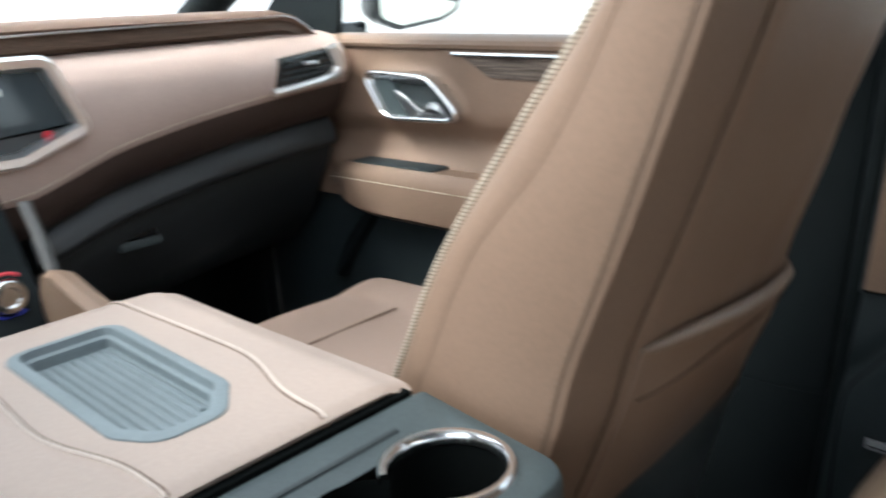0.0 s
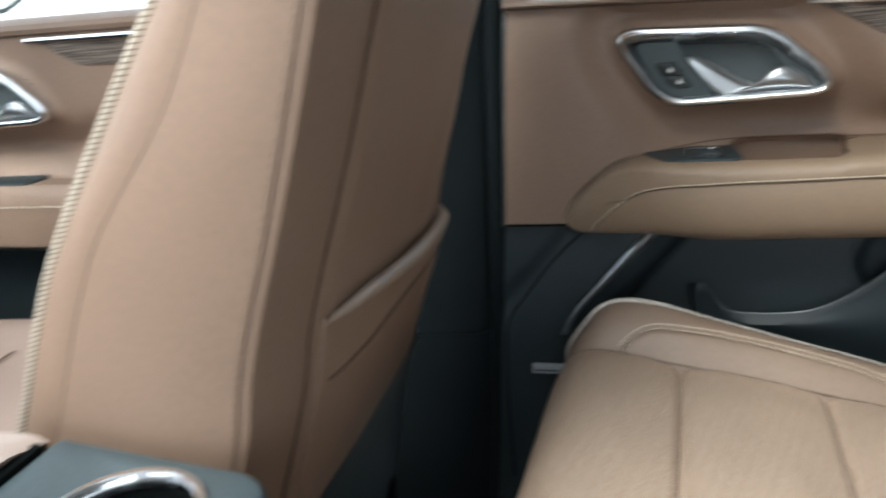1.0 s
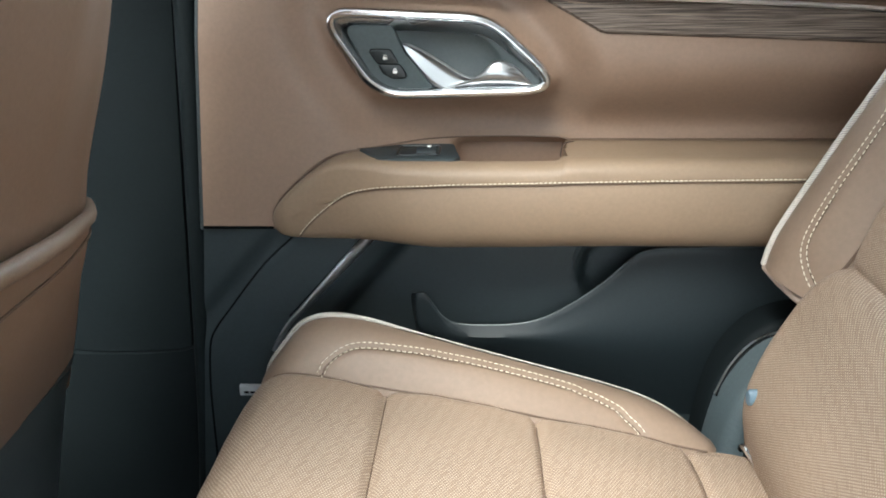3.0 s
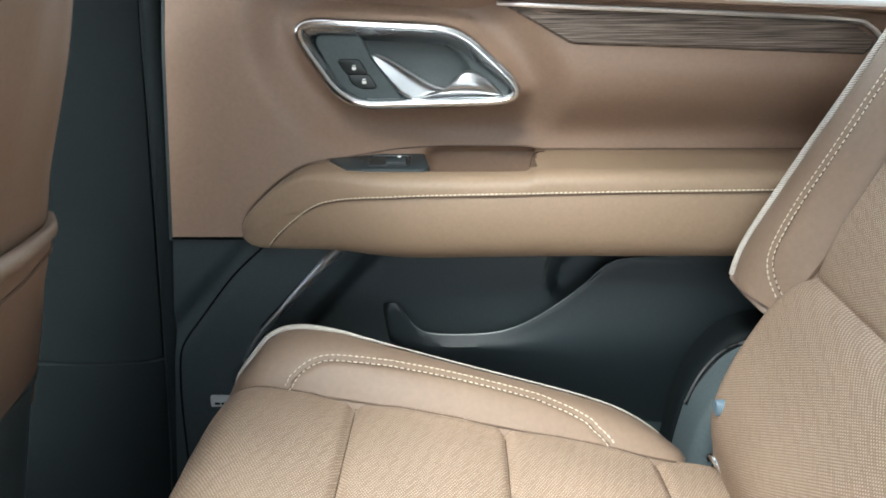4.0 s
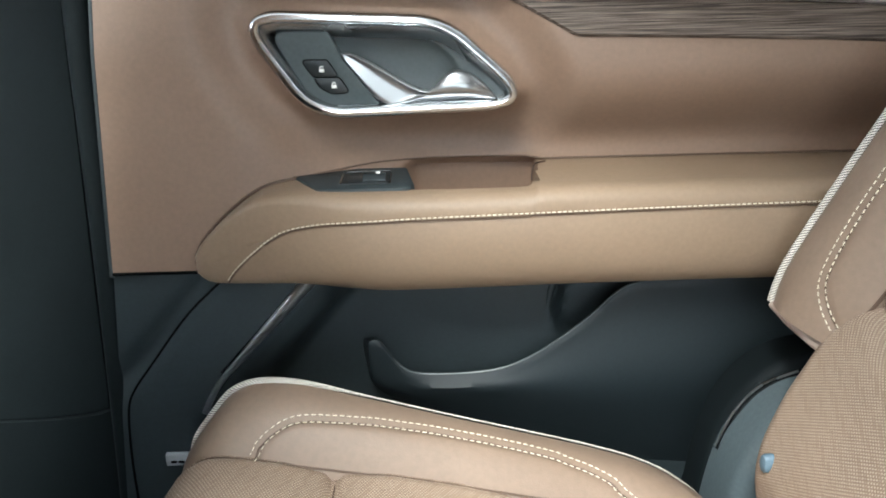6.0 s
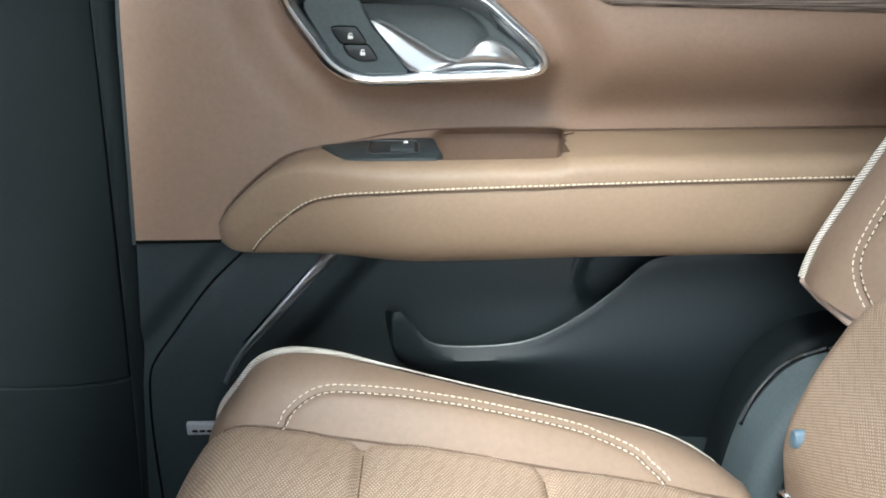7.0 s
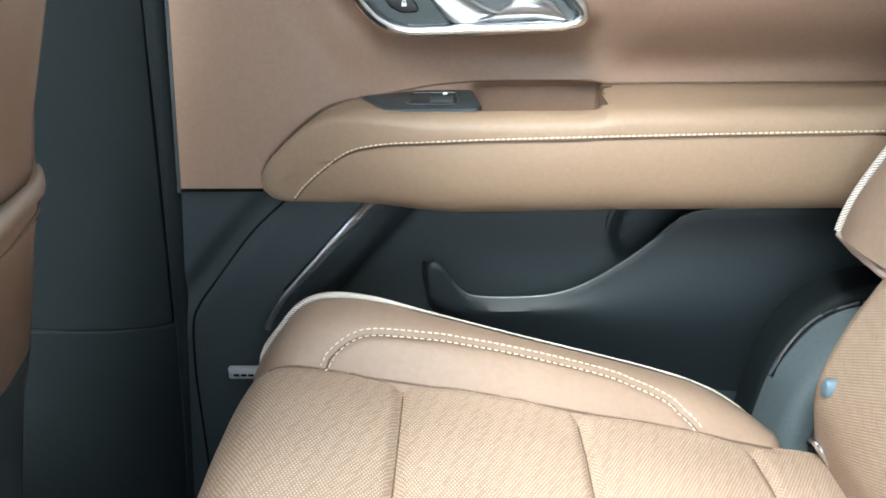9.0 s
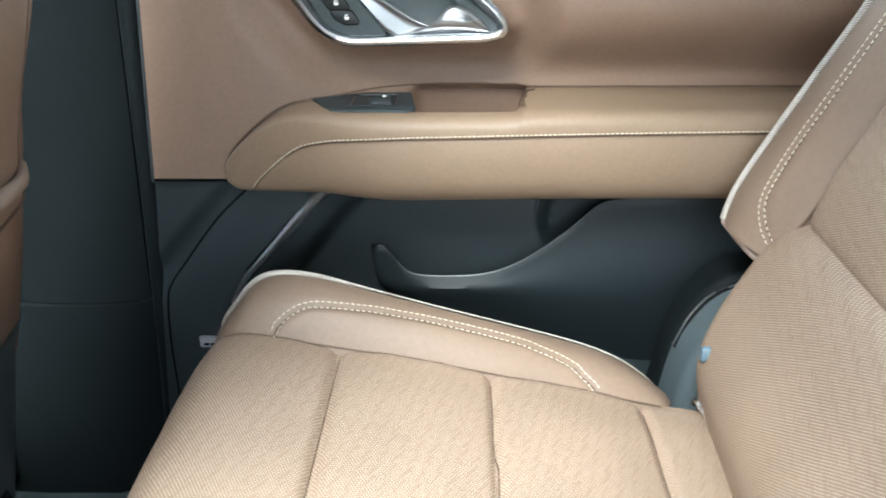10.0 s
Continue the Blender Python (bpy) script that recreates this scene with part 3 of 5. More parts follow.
    part("door_handle", shell(rows, (0, 0.006, 0)), LEVER, bezel, "polished chrome pull lever")

    # armrest
    FRONT = 0.079

    def stitch_z(x):
        return table(x, [(0.113, 0.494), (0.1225, 0.507), (0.141, 0.525), (0.168, 0.546), (0.194, 0.5545), (0.225, 0.5585), (0.30, 0.562), (0.64, 0.5685), (1.0, 0.570)])

    def arm_section(x):
        """Closed section of the armrest at x, in (y, z)."""
        f = smooth01(FRONT, 0.26, x)
        q = min((x - FRONT) / 0.030, 1.0)
        y_in = 0.753 - 0.027 * math.sqrt(max(0.0, 1 - (1 - q) ** 2)) - 0.026 * f
        z_top = table(x, [(0.079, 0.509), (0.09, 0.528), (0.12, 0.557), (0.150, 0.576), (0.185, 0.5815), (0.23, 0.5805), (0.388, 0.5805), (0.399, 0.584), (0.5, 0.585), (1.0, 0.585)])
        z_bot = table(x, [(0.079, 0.497), (0.095, 0.4915), (0.14, 0.490), (0.19, 0.4895), (0.235, 0.485), (0.27, 0.4825), (0.45, 0.485), (1.0, 0.487)])
        h = z_top - z_bot
        r = min(0.014, h * 0.3) * (0.4 + 0.6 * f)
        yb = 0.815
        crest = y_in + r + 0.012
        pts = [(yb, z_bot + 0.002), (y_in + 0.062, z_bot)]
        for k in range(9):
            a = k / 8 * math.pi / 2
            pts.append((y_in + 0.001 + 0.024 * f * (1 - math.sin(a)) + 0.010 * (1 - math.sin(a)), z_bot + 0.46 * h * (1 - math.cos(a)) ** 1.15))
        # the upper cover laps over the lower one at the stitching
        zs = min(max(stitch_z(x), z_bot + 0.56 * h), z_top - r - 0.0045)
        g = smooth01(0.125, 0.16, x)
        pts += [(y_in + 0.0004, zs - 0.0050), (y_in + 0.0018 * g, zs - 0.0022), (y_in - 0.0004 * g, zs - 0.0008), (y_in - 0.0006 * g, zs + 0.003)]
        for k in range(1, 8):
            a = k / 7 * math.pi / 2
            pts.append((y_in + r * 1.3 * (1 - math.cos(a)), z_top - r * (1 - math.sin(a))))
        pts.append((crest, z_top))
        # the pull cup; its rear end slants back
        for y, dz, depth in ((crest + 0.004, 0.0004, 0.15), (crest + 0.008, 0.0008, 1.0), (0.770, 0.0010, 1.0), (0.785, 0.0012, 1.0), (0.795, 0.0015, 1.0), (yb, 0.002, 1.0)):
            end = 0.3955 + 0.20 * (min(y, 0.795) - 0.747)
            pts.append((y, z_top - dz - 0.045 * depth * smooth01(0.207, 0.214, x) * (1 - smooth01(end, end + 0.0030, x))))
        return pts
    xs = list(np.linspace(FRONT, 0.204, 30)) + list(np.linspace(0.207, 0.215, 6)) + list(np.linspace(0.225, 0.390, 20)) + list(np.linspace(0.394, 0.410, 64)) + list(np.linspace(0.43, 0.98, 26))
    arm = part("armrest", loft([[Vector((x, y, z)) for y, z in arm_section(x)] for x in xs]), LEATHER_ARM, door, "padded honey-tan leather armrest")
    line = []
    for x in list(np.linspace(0.1145, 0.22, 26)) + list(np.linspace(0.23, 0.97, 60)):
        s = arm_section(x)
        zb, zt = s[0][1], max(p[1] for p in s)
        z = stitch_z(x)
        # depth of the face at that height
        y = min(p[0] for p in s)
        for (ya, za), (yb2, zb2) in zip(s[2:-7], s[3:-7]):
            if za <= z <= zb2:
                y = ya + (yb2 - ya) * (z - za) / max(zb2 - za, 1e-6)
                break
        line.append(Vector((x, y, z)))
    part("stitching", threads([line], 0.0036, 0.0011, 0.0006, (0, -0.0007, 0.0004)), THREAD, arm, "single row of cream stitching")
    part("stitch_groove", tube([p + Vector((0, 0.0006, -0.0020)) for p in line], 0.0009, 6), SEAM, arm)
    joint = []
    for x in np.linspace(0.081, 0.181, 26):
        zt = max(q[1] for q in arm_section(x)) + 0.0012
        joint.append((x, upper_y(x, zt) - 0.0006, zt))
    joint = [(0.0795, 0.752, 0.500)] + joint
    part("joint_seam", tube(joint, [0.0014 - 0.0011 * smooth01(14, 26, k) for k in range(len(joint))], 6), SEAM, arm)
    crease = []
    for x in list(np.linspace(0.176, 0.404, 34)) + list(np.linspace(0.412, 0.97, 42)):
        z = 0.5828 + 0.0045 * smooth01(0.18, 0.26, x) - 0.003 * smooth01(0.396, 0.412, x)
        crease.append(Vector((x, upper_y(x, z + 0.0012) - 0.0004, z)))
    cup_end = spline([(0.3966, 0.7450, 0.5806), (0.3970, 0.7500, 0.5822), (0.3990, 0.762, 0.5840), (0.4020, 0.777, 0.5846), (0.4058, 0.787, 0.5852), (0.4150, 0.7915, 0.5858)], 6)
    # thin dark line along the top edge of the cup's rear end
    part("cup_end_joint", tube(cup_end, 0.0007, 6), BROWN_TRIM, arm)
    part("rear_joint", tube(crease, 0.0010, 6), SEAM, arm)
    # cup wall behind the armrest's grip
    part("grip_lining", block((0.19, 0.738, 0.533), (0.405, 0.79, 0.539), 0.001), LEATHER, arm, "tan lining of the pull cup")
    # window switch panel in the trough
    o = rounded([(0.203, 0.7235), (0.286, 0.7235), (0.290, 0.735), (0.282, 0.792), (0.174, 0.792), (0.174, 0.775)], [0.006, 0.008, 0.004, 0.004, 0.002, 0.004], 5)
    sp = part("switch_panel", plate(o, 0.5832, 0.545, 0.0025, "z"), BLACK, arm, "black window switch panel")
    sw = rounded([(0.224, 0.739), (0.266, 0.739), (0.266, 0.775), (0.224, 0.775)], 0.004, 4)
    part("switch_surround", around(sw, [(0.0, 0.5828), (0.0015, 0.5841), (0.003, 0.5828)], "z"), BLACK_GLOSS, sp)
    part("switch_hollow", plate(sw, 0.5835, 0.5815, 0.0004, "z"), SWITCH, sp, "dark finger hollow")
    rows = [[Vector((0.243 + 0.021 * u, 0.741 + 0.031 * v, 0.5825 + 0.0055 * math.sin(math.pi * min(v * 1.3, 1)) + 0.002 * (1 - v))) for u in np.linspace(0, 1, 7)] for v in np.linspace(0, 1, 13)]
    part("window_switch", shell(rows, (0, 0, -0.005)), SWITCH, sp, "dark window switch")
    rim = [Vector((x, y, 0.5852)) for x, y in ((0.2435, 0.7425), (0.2635, 0.7425), (0.2635, 0.768))]
    part("switch_edge", tube(rim, 0.0005, 5), LIP, sp, "fine light edge of the switch")
    part("hollow_edge", tube([Vector((0.226, 0.7735, 0.5846)), Vector((0.2425, 0.7735, 0.5850)), Vector((0.266, 0.7735, 0.5850))], 0.0005, 5), LIP, sp, "fine light edge of the hollow")
    part("window_mark", plate(rounded([(0.2545, 0.750), (0.2585, 0.750), (0.2585, 0.7545), (0.2545, 0.7545)], 0.001, 2), 0.5903, 0.5880, 0.0002, "z"), WHITE_MARK, sp, "small white window mark")

    # black lower panel
    def lower_y(x, z):
        y = 0.757 - 0.035 * (0.5 - z) * smooth01(-0.1, 0.2, x)
        # rounded pod edge that falls away behind the diagonal strip
        ax, az, bx, bz = 0.180, 0.477, 0.097, 0.386
        L = math.hypot(bx - ax, bz - az)
        nx, nz = (az - bz) / L, -(ax - bx) / L
        s = (x - ax) * nx + (z - az) * nz
        y += (0.008 * smooth01(0.006, 0.030, s) + 0.034 * smooth01(0.026, 0.050, s)) * smooth01(0.03, 0.10, x)
        # scooped pull above the pocket
        y += 0.020 * smooth01(1.0, 0.72, math.hypot((x - 0.484) / 0.058, (z - 0.424) / 0.054))
        # shallow fold ahead of the pod
        s2 = (x - 0.072) * nx + (z - 0.4817) * nz
        y += 0.008 * (smooth01(-0.009, 0.008, s2) - smooth01(0.010, 0.034, s2))
        return y
    rows = []
    for i in range(71):
        z = 0.06 + (0.498 - 0.06) * i / 70
        rows.append([Vector((door_edge(z) * 1.6 - 0.002 + t * (0.98 + 0.03), lower_y(door_edge(z) * 1.6 + t * 1.01, z), z)) for t in np.linspace(0, 1, 171)])
    low = part("lower_panel", shell(rows, (0, 0.03, 0)), BLACK, door, "black grained plastic lower door panel")
    part("panel_gap", tube([Vector((p.x, lower_y(p.x, p.z) - 0.0005, p.z)) for p in spline([(0.103, 0, 0.487), (0.0962, 0, 0.4803), (0.0583, 0, 0.4438), (0.0148, 0, 0.3888), (-0.0031, 0, 0.3650), (-0.0115, 0, 0.345), (-0.0168, 0, 0.2987), (-0.0190, 0, 0.2409), (-0.021, 0, 0.10)], 8)], 0.0013, 6), GAP, low)
    part("seam_lip", tube([(x, 0.7500, 0.4962) for x in np.linspace(0.0, 0.08, 8)], 0.0018, 6), GAP, low, "dark joint under the leather")
    strip = [Vector((0.187 - 0.095 * t + 0.05 * max(t - 1.0, 0) ** 1.5, 0, 0.485 - 0.104 * t)) for t in np.linspace(0, 1.4, 22)]
    part("satin_strip", tube([Vector((p.x, lower_y(p.x, p.z) - 0.0015, p.z)) for p in strip], [0.0070 * (1 - 0.55 * min(k / 15, 1)) for k in range(22)], 10), SATIN, low, "satin metal strip")
    part("strip_joint", tube([Vector((p.x - 0.0040, lower_y(p.x - 0.0040, p.z + 0.003) + 0.0002, p.z + 0.003)) for p in strip[:16]], 0.0011, 6), GAP, low)
    arc = spline([(0.4215, 0, 0.4180), (0.4221, 0, 0.4264), (0.4245, 0, 0.4450), (0.4296, 0, 0.4571), (0.437, 0, 0.4661), (0.4485, 0, 0.4727), (0.4618, 0, 0.4756)], 6)
    part("scoop_edge", tube([Vector((p.x, lower_y(p.x - 0.004, p.z) + 0.0022, p.z)) for p in arc], [0.001 + 0.0035 * smooth01(0, 14, k) for k in range(len(arc))], 10), BLACK, low, "rounded edge of the scoop")
    # map pocket with a curved lip

    def lip_z(x):
        return table(x, [(0.225, 0.384), (0.2285, 0.3945), (0.2325, 0.403), (0.238, 0.4095), (0.245, 0.411), (0.2505, 0.4065), (0.2590, 0.3935), (0.269, 0.3800), (0.283, 0.3722), (0.32, 0.370), (0.365, 0.3735), (0.395, 0.384), (0.43, 0.4065), (0.463, 0.434), (0.487, 0.4585), (0.505, 0.467), (0.54, 0.4695), (0.7, 0.472), (0.98, 0.474)])

    rings = []
    for x in list(np.linspace(0.226, 0.30, 34)) + list(np.linspace(0.31, 0.52, 30)) + list(np.linspace(0.55, 0.97, 12)):
        zl = lip_z(x)
        yf = 0.764 + 0.035 * (1 - smooth01(0.2255, 0.2385, x))
        grow = smooth01(0.25, 0.31, x)
        tuck = table(x, [(0.225, 1.3), (0.255, 1.1), (0.30, 0.55), (0.45, 0.32), (0.98, 0.25)])
        ring = [Vector((x, 0.84, zl - 0.05)), Vector((x, yf + 0.013, zl - 0.04)), Vector((x, yf + 0.009, zl - 0.006)), Vector((x, yf + 0.006, zl - 0.001)), Vector((x, yf + 0.002, zl - 0.0005)), Vector((x, yf, zl - 0.004))]
        # the front swells to a level crest under the lip, then tucks back under it
        ledge = table(x, [(0.225, 0.386), (0.243, 0.364), (0.262, 0.3555), (0.32, 0.3565), (0.6, 0.354), (0.98, 0.350)])
        for t in np.linspace(0.02, 1, 60):
            z = (zl - 0.004) * (1 - t) + 0.12 * t
            out = 0.0065 * smooth01(zl - 0.004, ledge, z)
            soft = 0.004 + 0.010 * smooth01(0.35, 0.65, x)
            under = tuck * soft * math.log1p(math.exp(min((ledge - 0.003 - z) / soft, 60)))
            under = min(under, 0.045)
            ring.append(Vector((x, min(yf + under - grow * out, 0.835), z)))
        ring.append(Vector((x, 0.84, 0.12)))
        rings.append(ring)
    part("map_pocket", loft(rings), POCKET_SHADED, low, "black moulded map pocket with curved lip")
    # highlight along the pocket lip, painted as a thin lighter bar
    part("lip_edge", tube([Vector((x, 0.7665, lip_z(x) - 0.0010)) for x in list(np.linspace(0.262, 0.30, 14)) + list(np.linspace(0.31, 0.97, 60))], 0.0011, 6), LIP, low, "thin grey line painted as the lip's highlight")
    # small metal badge with dark lettering left as bars
    badge = part("speaker_badge", block((0.0215, 0.7435, 0.2815), (0.077, 0.7500, 0.2951), 0.0012), SILVER, low, "small satin metal speaker badge")
    for k in range(4):
        part("mark_bar", block((0.027 + 0.0078 * k, 0.7428, 0.2853), (0.0330 + 0.0078 * k, 0.7437, 0.2880), 0.0003), BLACK_GLOSS, badge)
    return door


rear_door = build_rear_door()

# ---- pillar between the doors ----
pil = thing("door_pillar", "black plastic trim of the door pillar between the car doors", "pillar", at=(-0.12, 0.8, 0.0))
rings = []
for z in np.linspace(0.32, 1.2, 24):
    lean = 0.068 * (z - 0.5)
    back = -0.034 + lean * 1.0
    y = 0.792 - 0.03 * smooth01(0.75, 1.2, z)
    rings.append([Vector((-0.30 + lean, y + 0.05, z)), Vector((-0.245 + lean, y + 0.012, z)), Vector((-0.20 + lean, y - 0.006, z)), Vector((-0.15 + lean, y - 0.012, z)), Vector((-0.105 + lean, y - 0.011, z)),
                  Vector((back - 0.025, y - 0.004, z)), Vector((back - 0.006, y + 0.006, z)), Vector((back, y + 0.03, z)), Vector((back, y + 0.08, z)), Vector((-0.30 + lean, y + 0.08, z))])
part("upper_trim", loft(rings), BLACK_SOFT, pil, "soft black upper pillar trim")
rings = []
for z in np.linspace(-0.02, 0.318, 12):
    lean = 0.068 * (z - 0.5)
    flare = 0.05 * (1 - smooth01(0.0, 0.2, z))
    rings.append([Vector((-0.36 + lean, 0.86, z)), Vector((-0.30 + lean - flare, 0.785 - flare * 0.3, z)), Vector((-0.20 + lean, 0.776 - flare * 0.3, z)), Vector((-0.10 + lean, 0.778 - flare * 0.3, z)), Vector((-0.045 + lean + flare * 0.5, 0.788, z)), Vector((-0.032 + lean + flare * 0.5, 0.80, z)), Vector((-0.030 + lean + flare * 0.5, 0.87, z))])
part("lower_trim", loft(rings), BLACK_SOFT, pil, "black lower pillar trim")
part("door_seal", tube(spline([(-0.058, 0.782, 0.03), (-0.040, 0.782, 0.2), (-0.025, 0.782, 0.40), (-0.0145, 0.781, 0.55), (-0.003, 0.781, 0.74), (0.006, 0.79, 0.90), (0.014, 0.76, 1.16)], 8), 0.0118, 12), BLACK_SOFT, pil, "black rubber door seal")
part("trim_joint", tube([(-0.20, 0.781, 0.781), (-0.10, 0.777, 0.782), (-0.045, 0.785, 0.783)], 0.0012, 5), SATIN, pil, "fine joint line")
scuff = thing("sill_plate", "dark grey plastic door sill plate on the floor edge", "sill plate", at=(-0.2, 0.74, 0.0))
part("plate", block((-0.60, 0.70, 0.0), (0.95, 0.775, 0.028), 0.006), GREY_PLASTIC, scuff)
part("clip", block((-0.20, 0.702, 0.027), (-0.145, 0.745, 0.034), 0.003), BLACK, scuff, "black plastic clip")


# ---- second-row seat ----
def sew_groove(bm, lines, depth, width, way):
    """Press a soft groove into a mesh along lines."""
    way = Vector(way)
    pts = [p for ln in lines for p in resample(ln, 0.004)]
    lo = Vector([min(p[i] for p in pts) - width * 3 for i in range(3)])
    hi = Vector([max(p[i] for p in pts) + width * 3 for i in range(3)])
    arr = np.array([tuple(p) for p in pts])
    for v in bm.verts:
        c = v.co
        if all(lo[i] <= c[i] <= hi[i] for i in range(3)):
            d = float(np.sqrt(((arr - np.array(tuple(c))) ** 2).sum(1).min()))
            v.co = c + way * depth * math.exp(-(d / width) ** 2)


def build_rear_seat():
    seat = thing("second_row_seat", "tan perforated leather captain seat with cream piping", "car seat", at=(0.35, 0.35, 0.0))
    SEAMS = (0.224, 0.367, 0.513)
    prof = spline([(0.150, 0, 0.15), (0.118, 0, 0.24), (0.101, 0, 0.31), (0.094, 0, 0.352), (0.098, 0, 0.385), (0.112, 0, 0.404), (0.14, 0, 0.411), (0.221, 0, 0.398), (0.30, 0, 0.3835), (0.364, 0, 0.371), (0.44, 0, 0.354), (0.515, 0, 0.337), (0.58, 0, 0.322), (0.66, 0, 0.30)], 14)
    prof = resample(prof, 0.0032)
    dist = [0.0]
    for a, b in zip(prof, prof[1:]):
        dist.append(dist[-1] + (b - a).length)
    ys = list(np.linspace(0.07, 0.53, 44)) + list(np.linspace(0.535, 0.572, 12))

    def insert_point(p, q, y):
        t = (q - p).normalized()
        n = Vector((-t.z, 0, t.x))
        sag = 0.0
        if p.z > 0.3:
            sd = min(abs(p.x - s - 0.012 * (0.57 - y)) for s in SEAMS)
            sag = (-0.0065 * math.exp(-(sd / 0.0045) ** 2) + 0.004 * smooth01(0.0, 0.05, sd)) * smooth01(0.31, 0.40, p.z + 0.5 * max(p.x - 0.15, 0))
        edge = 0.57 - y
        sag -= 0.0025 * math.exp(-(edge / 0.004) ** 2)
        sag += 0.004 * smooth01(0.0, 0.06, edge)
        sag += 0.0012 * noise.noise(Vector((p.x * 22, y * 22, 3.0)))
        return Vector((p.x, y, p.z)) + n * sag
    rows = [[insert_point(prof[i], prof[i + 1], y) for y in ys] for i in range(len(prof) - 1)]
    cushion = part("cushion_insert", shell(rows, (0.02, 0, -0.02), uv=lambda a, b: (dist[a], ys[b])), PERF, seat, "perforated tan leather cushion with sewn tufts")
    for s in SEAMS:
        line = []
        for y in np.linspace(0.07, 0.568, 40):
            x = s + 0.012 * (0.57 - y)
            k = min(range(len(prof) - 1), key=lambda i: abs(prof[i].x - x) + (1 if prof[i].z < 0.3 and prof[i].x < 0.2 else 0))
            line.append(insert_point(prof[k], prof[k + 1], y) + Vector((0, 0, -0.0003)))
        part("tuft_seam", tube(line, 0.0011, 5), SEAM, cushion)

    # outboard bolster between the seam and the piping
    pairs = [((0.118, 0.24), (0.14, 0.235)), ((0.097, 0.33), (0.115, 0.325)), ((0.096, 0.372), (0.093, 0.362)), ((0.105, 0.398), (0.0945, 0.388)), ((0.122, 0.409), (0.112, 0.4165)), ((0.148, 0.4095), (0.131, 0.4385)), ((0.18, 0.405), (0.157, 0.4475)),
             ((0.215, 0.399), (0.196, 0.4445)), ((0.255, 0.392), (0.243, 0.4315)), ((0.335, 0.3765), (0.326, 0.4065)), ((0.43, 0.3555), (0.439, 0.372)), ((0.48, 0.3445), (0.49, 0.3525)), ((0.513, 0.337), (0.524, 0.330)), ((0.532, 0.333), (0.551, 0.303))]
    A = spline([(x, 0.571, z) for (x, z), _ in pairs], 12)
    B = spline([(x + 0.003 * smooth01(0.2, 0.12, x), 0.628, z - 0.003 * smooth01(0.38, 0.42, z)) for _, (x, z) in pairs], 12)
    NU = 22

    def bolster_point(a, b, t):
        p = a.lerp(b, t)
        lift = 0.013 * max(math.sin(math.pi * t), 0.0) ** 0.9
        out = Vector((0, -0.35, 0.93))
        front = smooth01(0.135, 0.10, p.x) if p.x < 0.135 else 0.0
        out = out.lerp(Vector((-0.9, -0.3, 0.3)), front)
        return p + out * lift * (1 - 0.75 * front)
    rows = [[bolster_point(a, b, k / NU) for k in range(NU + 1)] for a, b in zip(A, B)]
    # roll over the outer edge and down the side
    for r, b in zip(rows, B):
        r += [b + Vector((0, 0.006, -0.004)), b + Vector((0, 0.010, -0.014)), b + Vector((0.004, 0.012, -0.04)), Vector((b.x + 0.01, 0.642, b.z - 0.10)), Vector((b.x + 0.015, 0.640, min(b.z - 0.16, 0.15)))]
    def on_bolster(x, u):
        k = min(range(30, len(A)), key=lambda i: abs(bolster_point(A[i], B[i], u).x - x))
        return bolster_point(A[k], B[k], u)
    path = spline([(0.159, 0.0, 0), (0.171, 0.25, 0), (0.190, 0.42, 0), (0.217, 0.485, 0), (0.262, 0.56, 0), (0.327, 0.60, 0), (0.400, 0.55, 0), (0.447, 0.32, 0), (0.471, 0.0, 0)], 12)
    mid = spline([on_bolster(p.x, p.y) for p in path[::3]], 4)
    lines = []
    for side in (-1, 1):
        ln = []
        for i, p in enumerate(mid):
            t = (mid[min(i + 1, len(mid) - 1)] - mid[max(i - 1, 0)]).normalized()
            nn = Vector((0, -0.35, 0.93))
            ln.append(p + t.cross(nn).normalized() * side * 0.0036)
        lines.append(ln)
    bm = shell(rows, (0.006, -0.004, -0.008))
    sew_groove(bm, [mid], 0.003, 0.0035, (0, 0.2, -1))
    bol = part("cushion_bolster", bm, LEATHER_SEAT, seat, "smooth tan leather side bolster")
    part("stitching", threads(lines, 0.0040, 0.0017, 0.00046, (0, -0.0003, 0.0014)), THREAD, bol, "double row of cream stitching")
    part("seam", tube([p + Vector((0, -0.0006, -0.0018)) for p in mid], 0.0007, 5), SEAM, bol)
    joint = []
    for p in A[20:]:
        k = min(range(len(prof) - 1), key=lambda i: (prof[i] - Vector((p.x, 0, p.z))).length)
        q = insert_point(prof[k], prof[k + 1], 0.5695)
        joint.append(Vector((p.x, 0.5700, max(p.z, q.z) + 0.0002)))
    part("joining_seam", tube(joint, 0.0010, 5), SEAM, bol)
    pip = [b + Vector((-0.001, 0.0035, 0.0004)) for b in B]
    part("piping", tube(pip, [0.0032 - 0.0024 * smooth01(0.15, 0.27, q.x) for q in pip], 10), PIPING, bol, "cream woven piping")
    pip2 = [b + Vector((-0.004, 0.011, -0.006)) for b in B[26:84]]
    part("side_piping", tube(pip2, 0.0026, 8), PIPING, bol, "cream woven piping")
    # frame under the cushion
    base = part("seat_base", merged(block((0.17, 0.10, 0.06), (0.60, 0.60, 0.26), 0.02), block((0.14, 0.12, 0.0), (0.62, 0.18, 0.07), 0.01), block((0.14, 0.54, 0.0), (0.62, 0.60, 0.07), 0.01)), BLACK, seat, "black plastic seat frame")

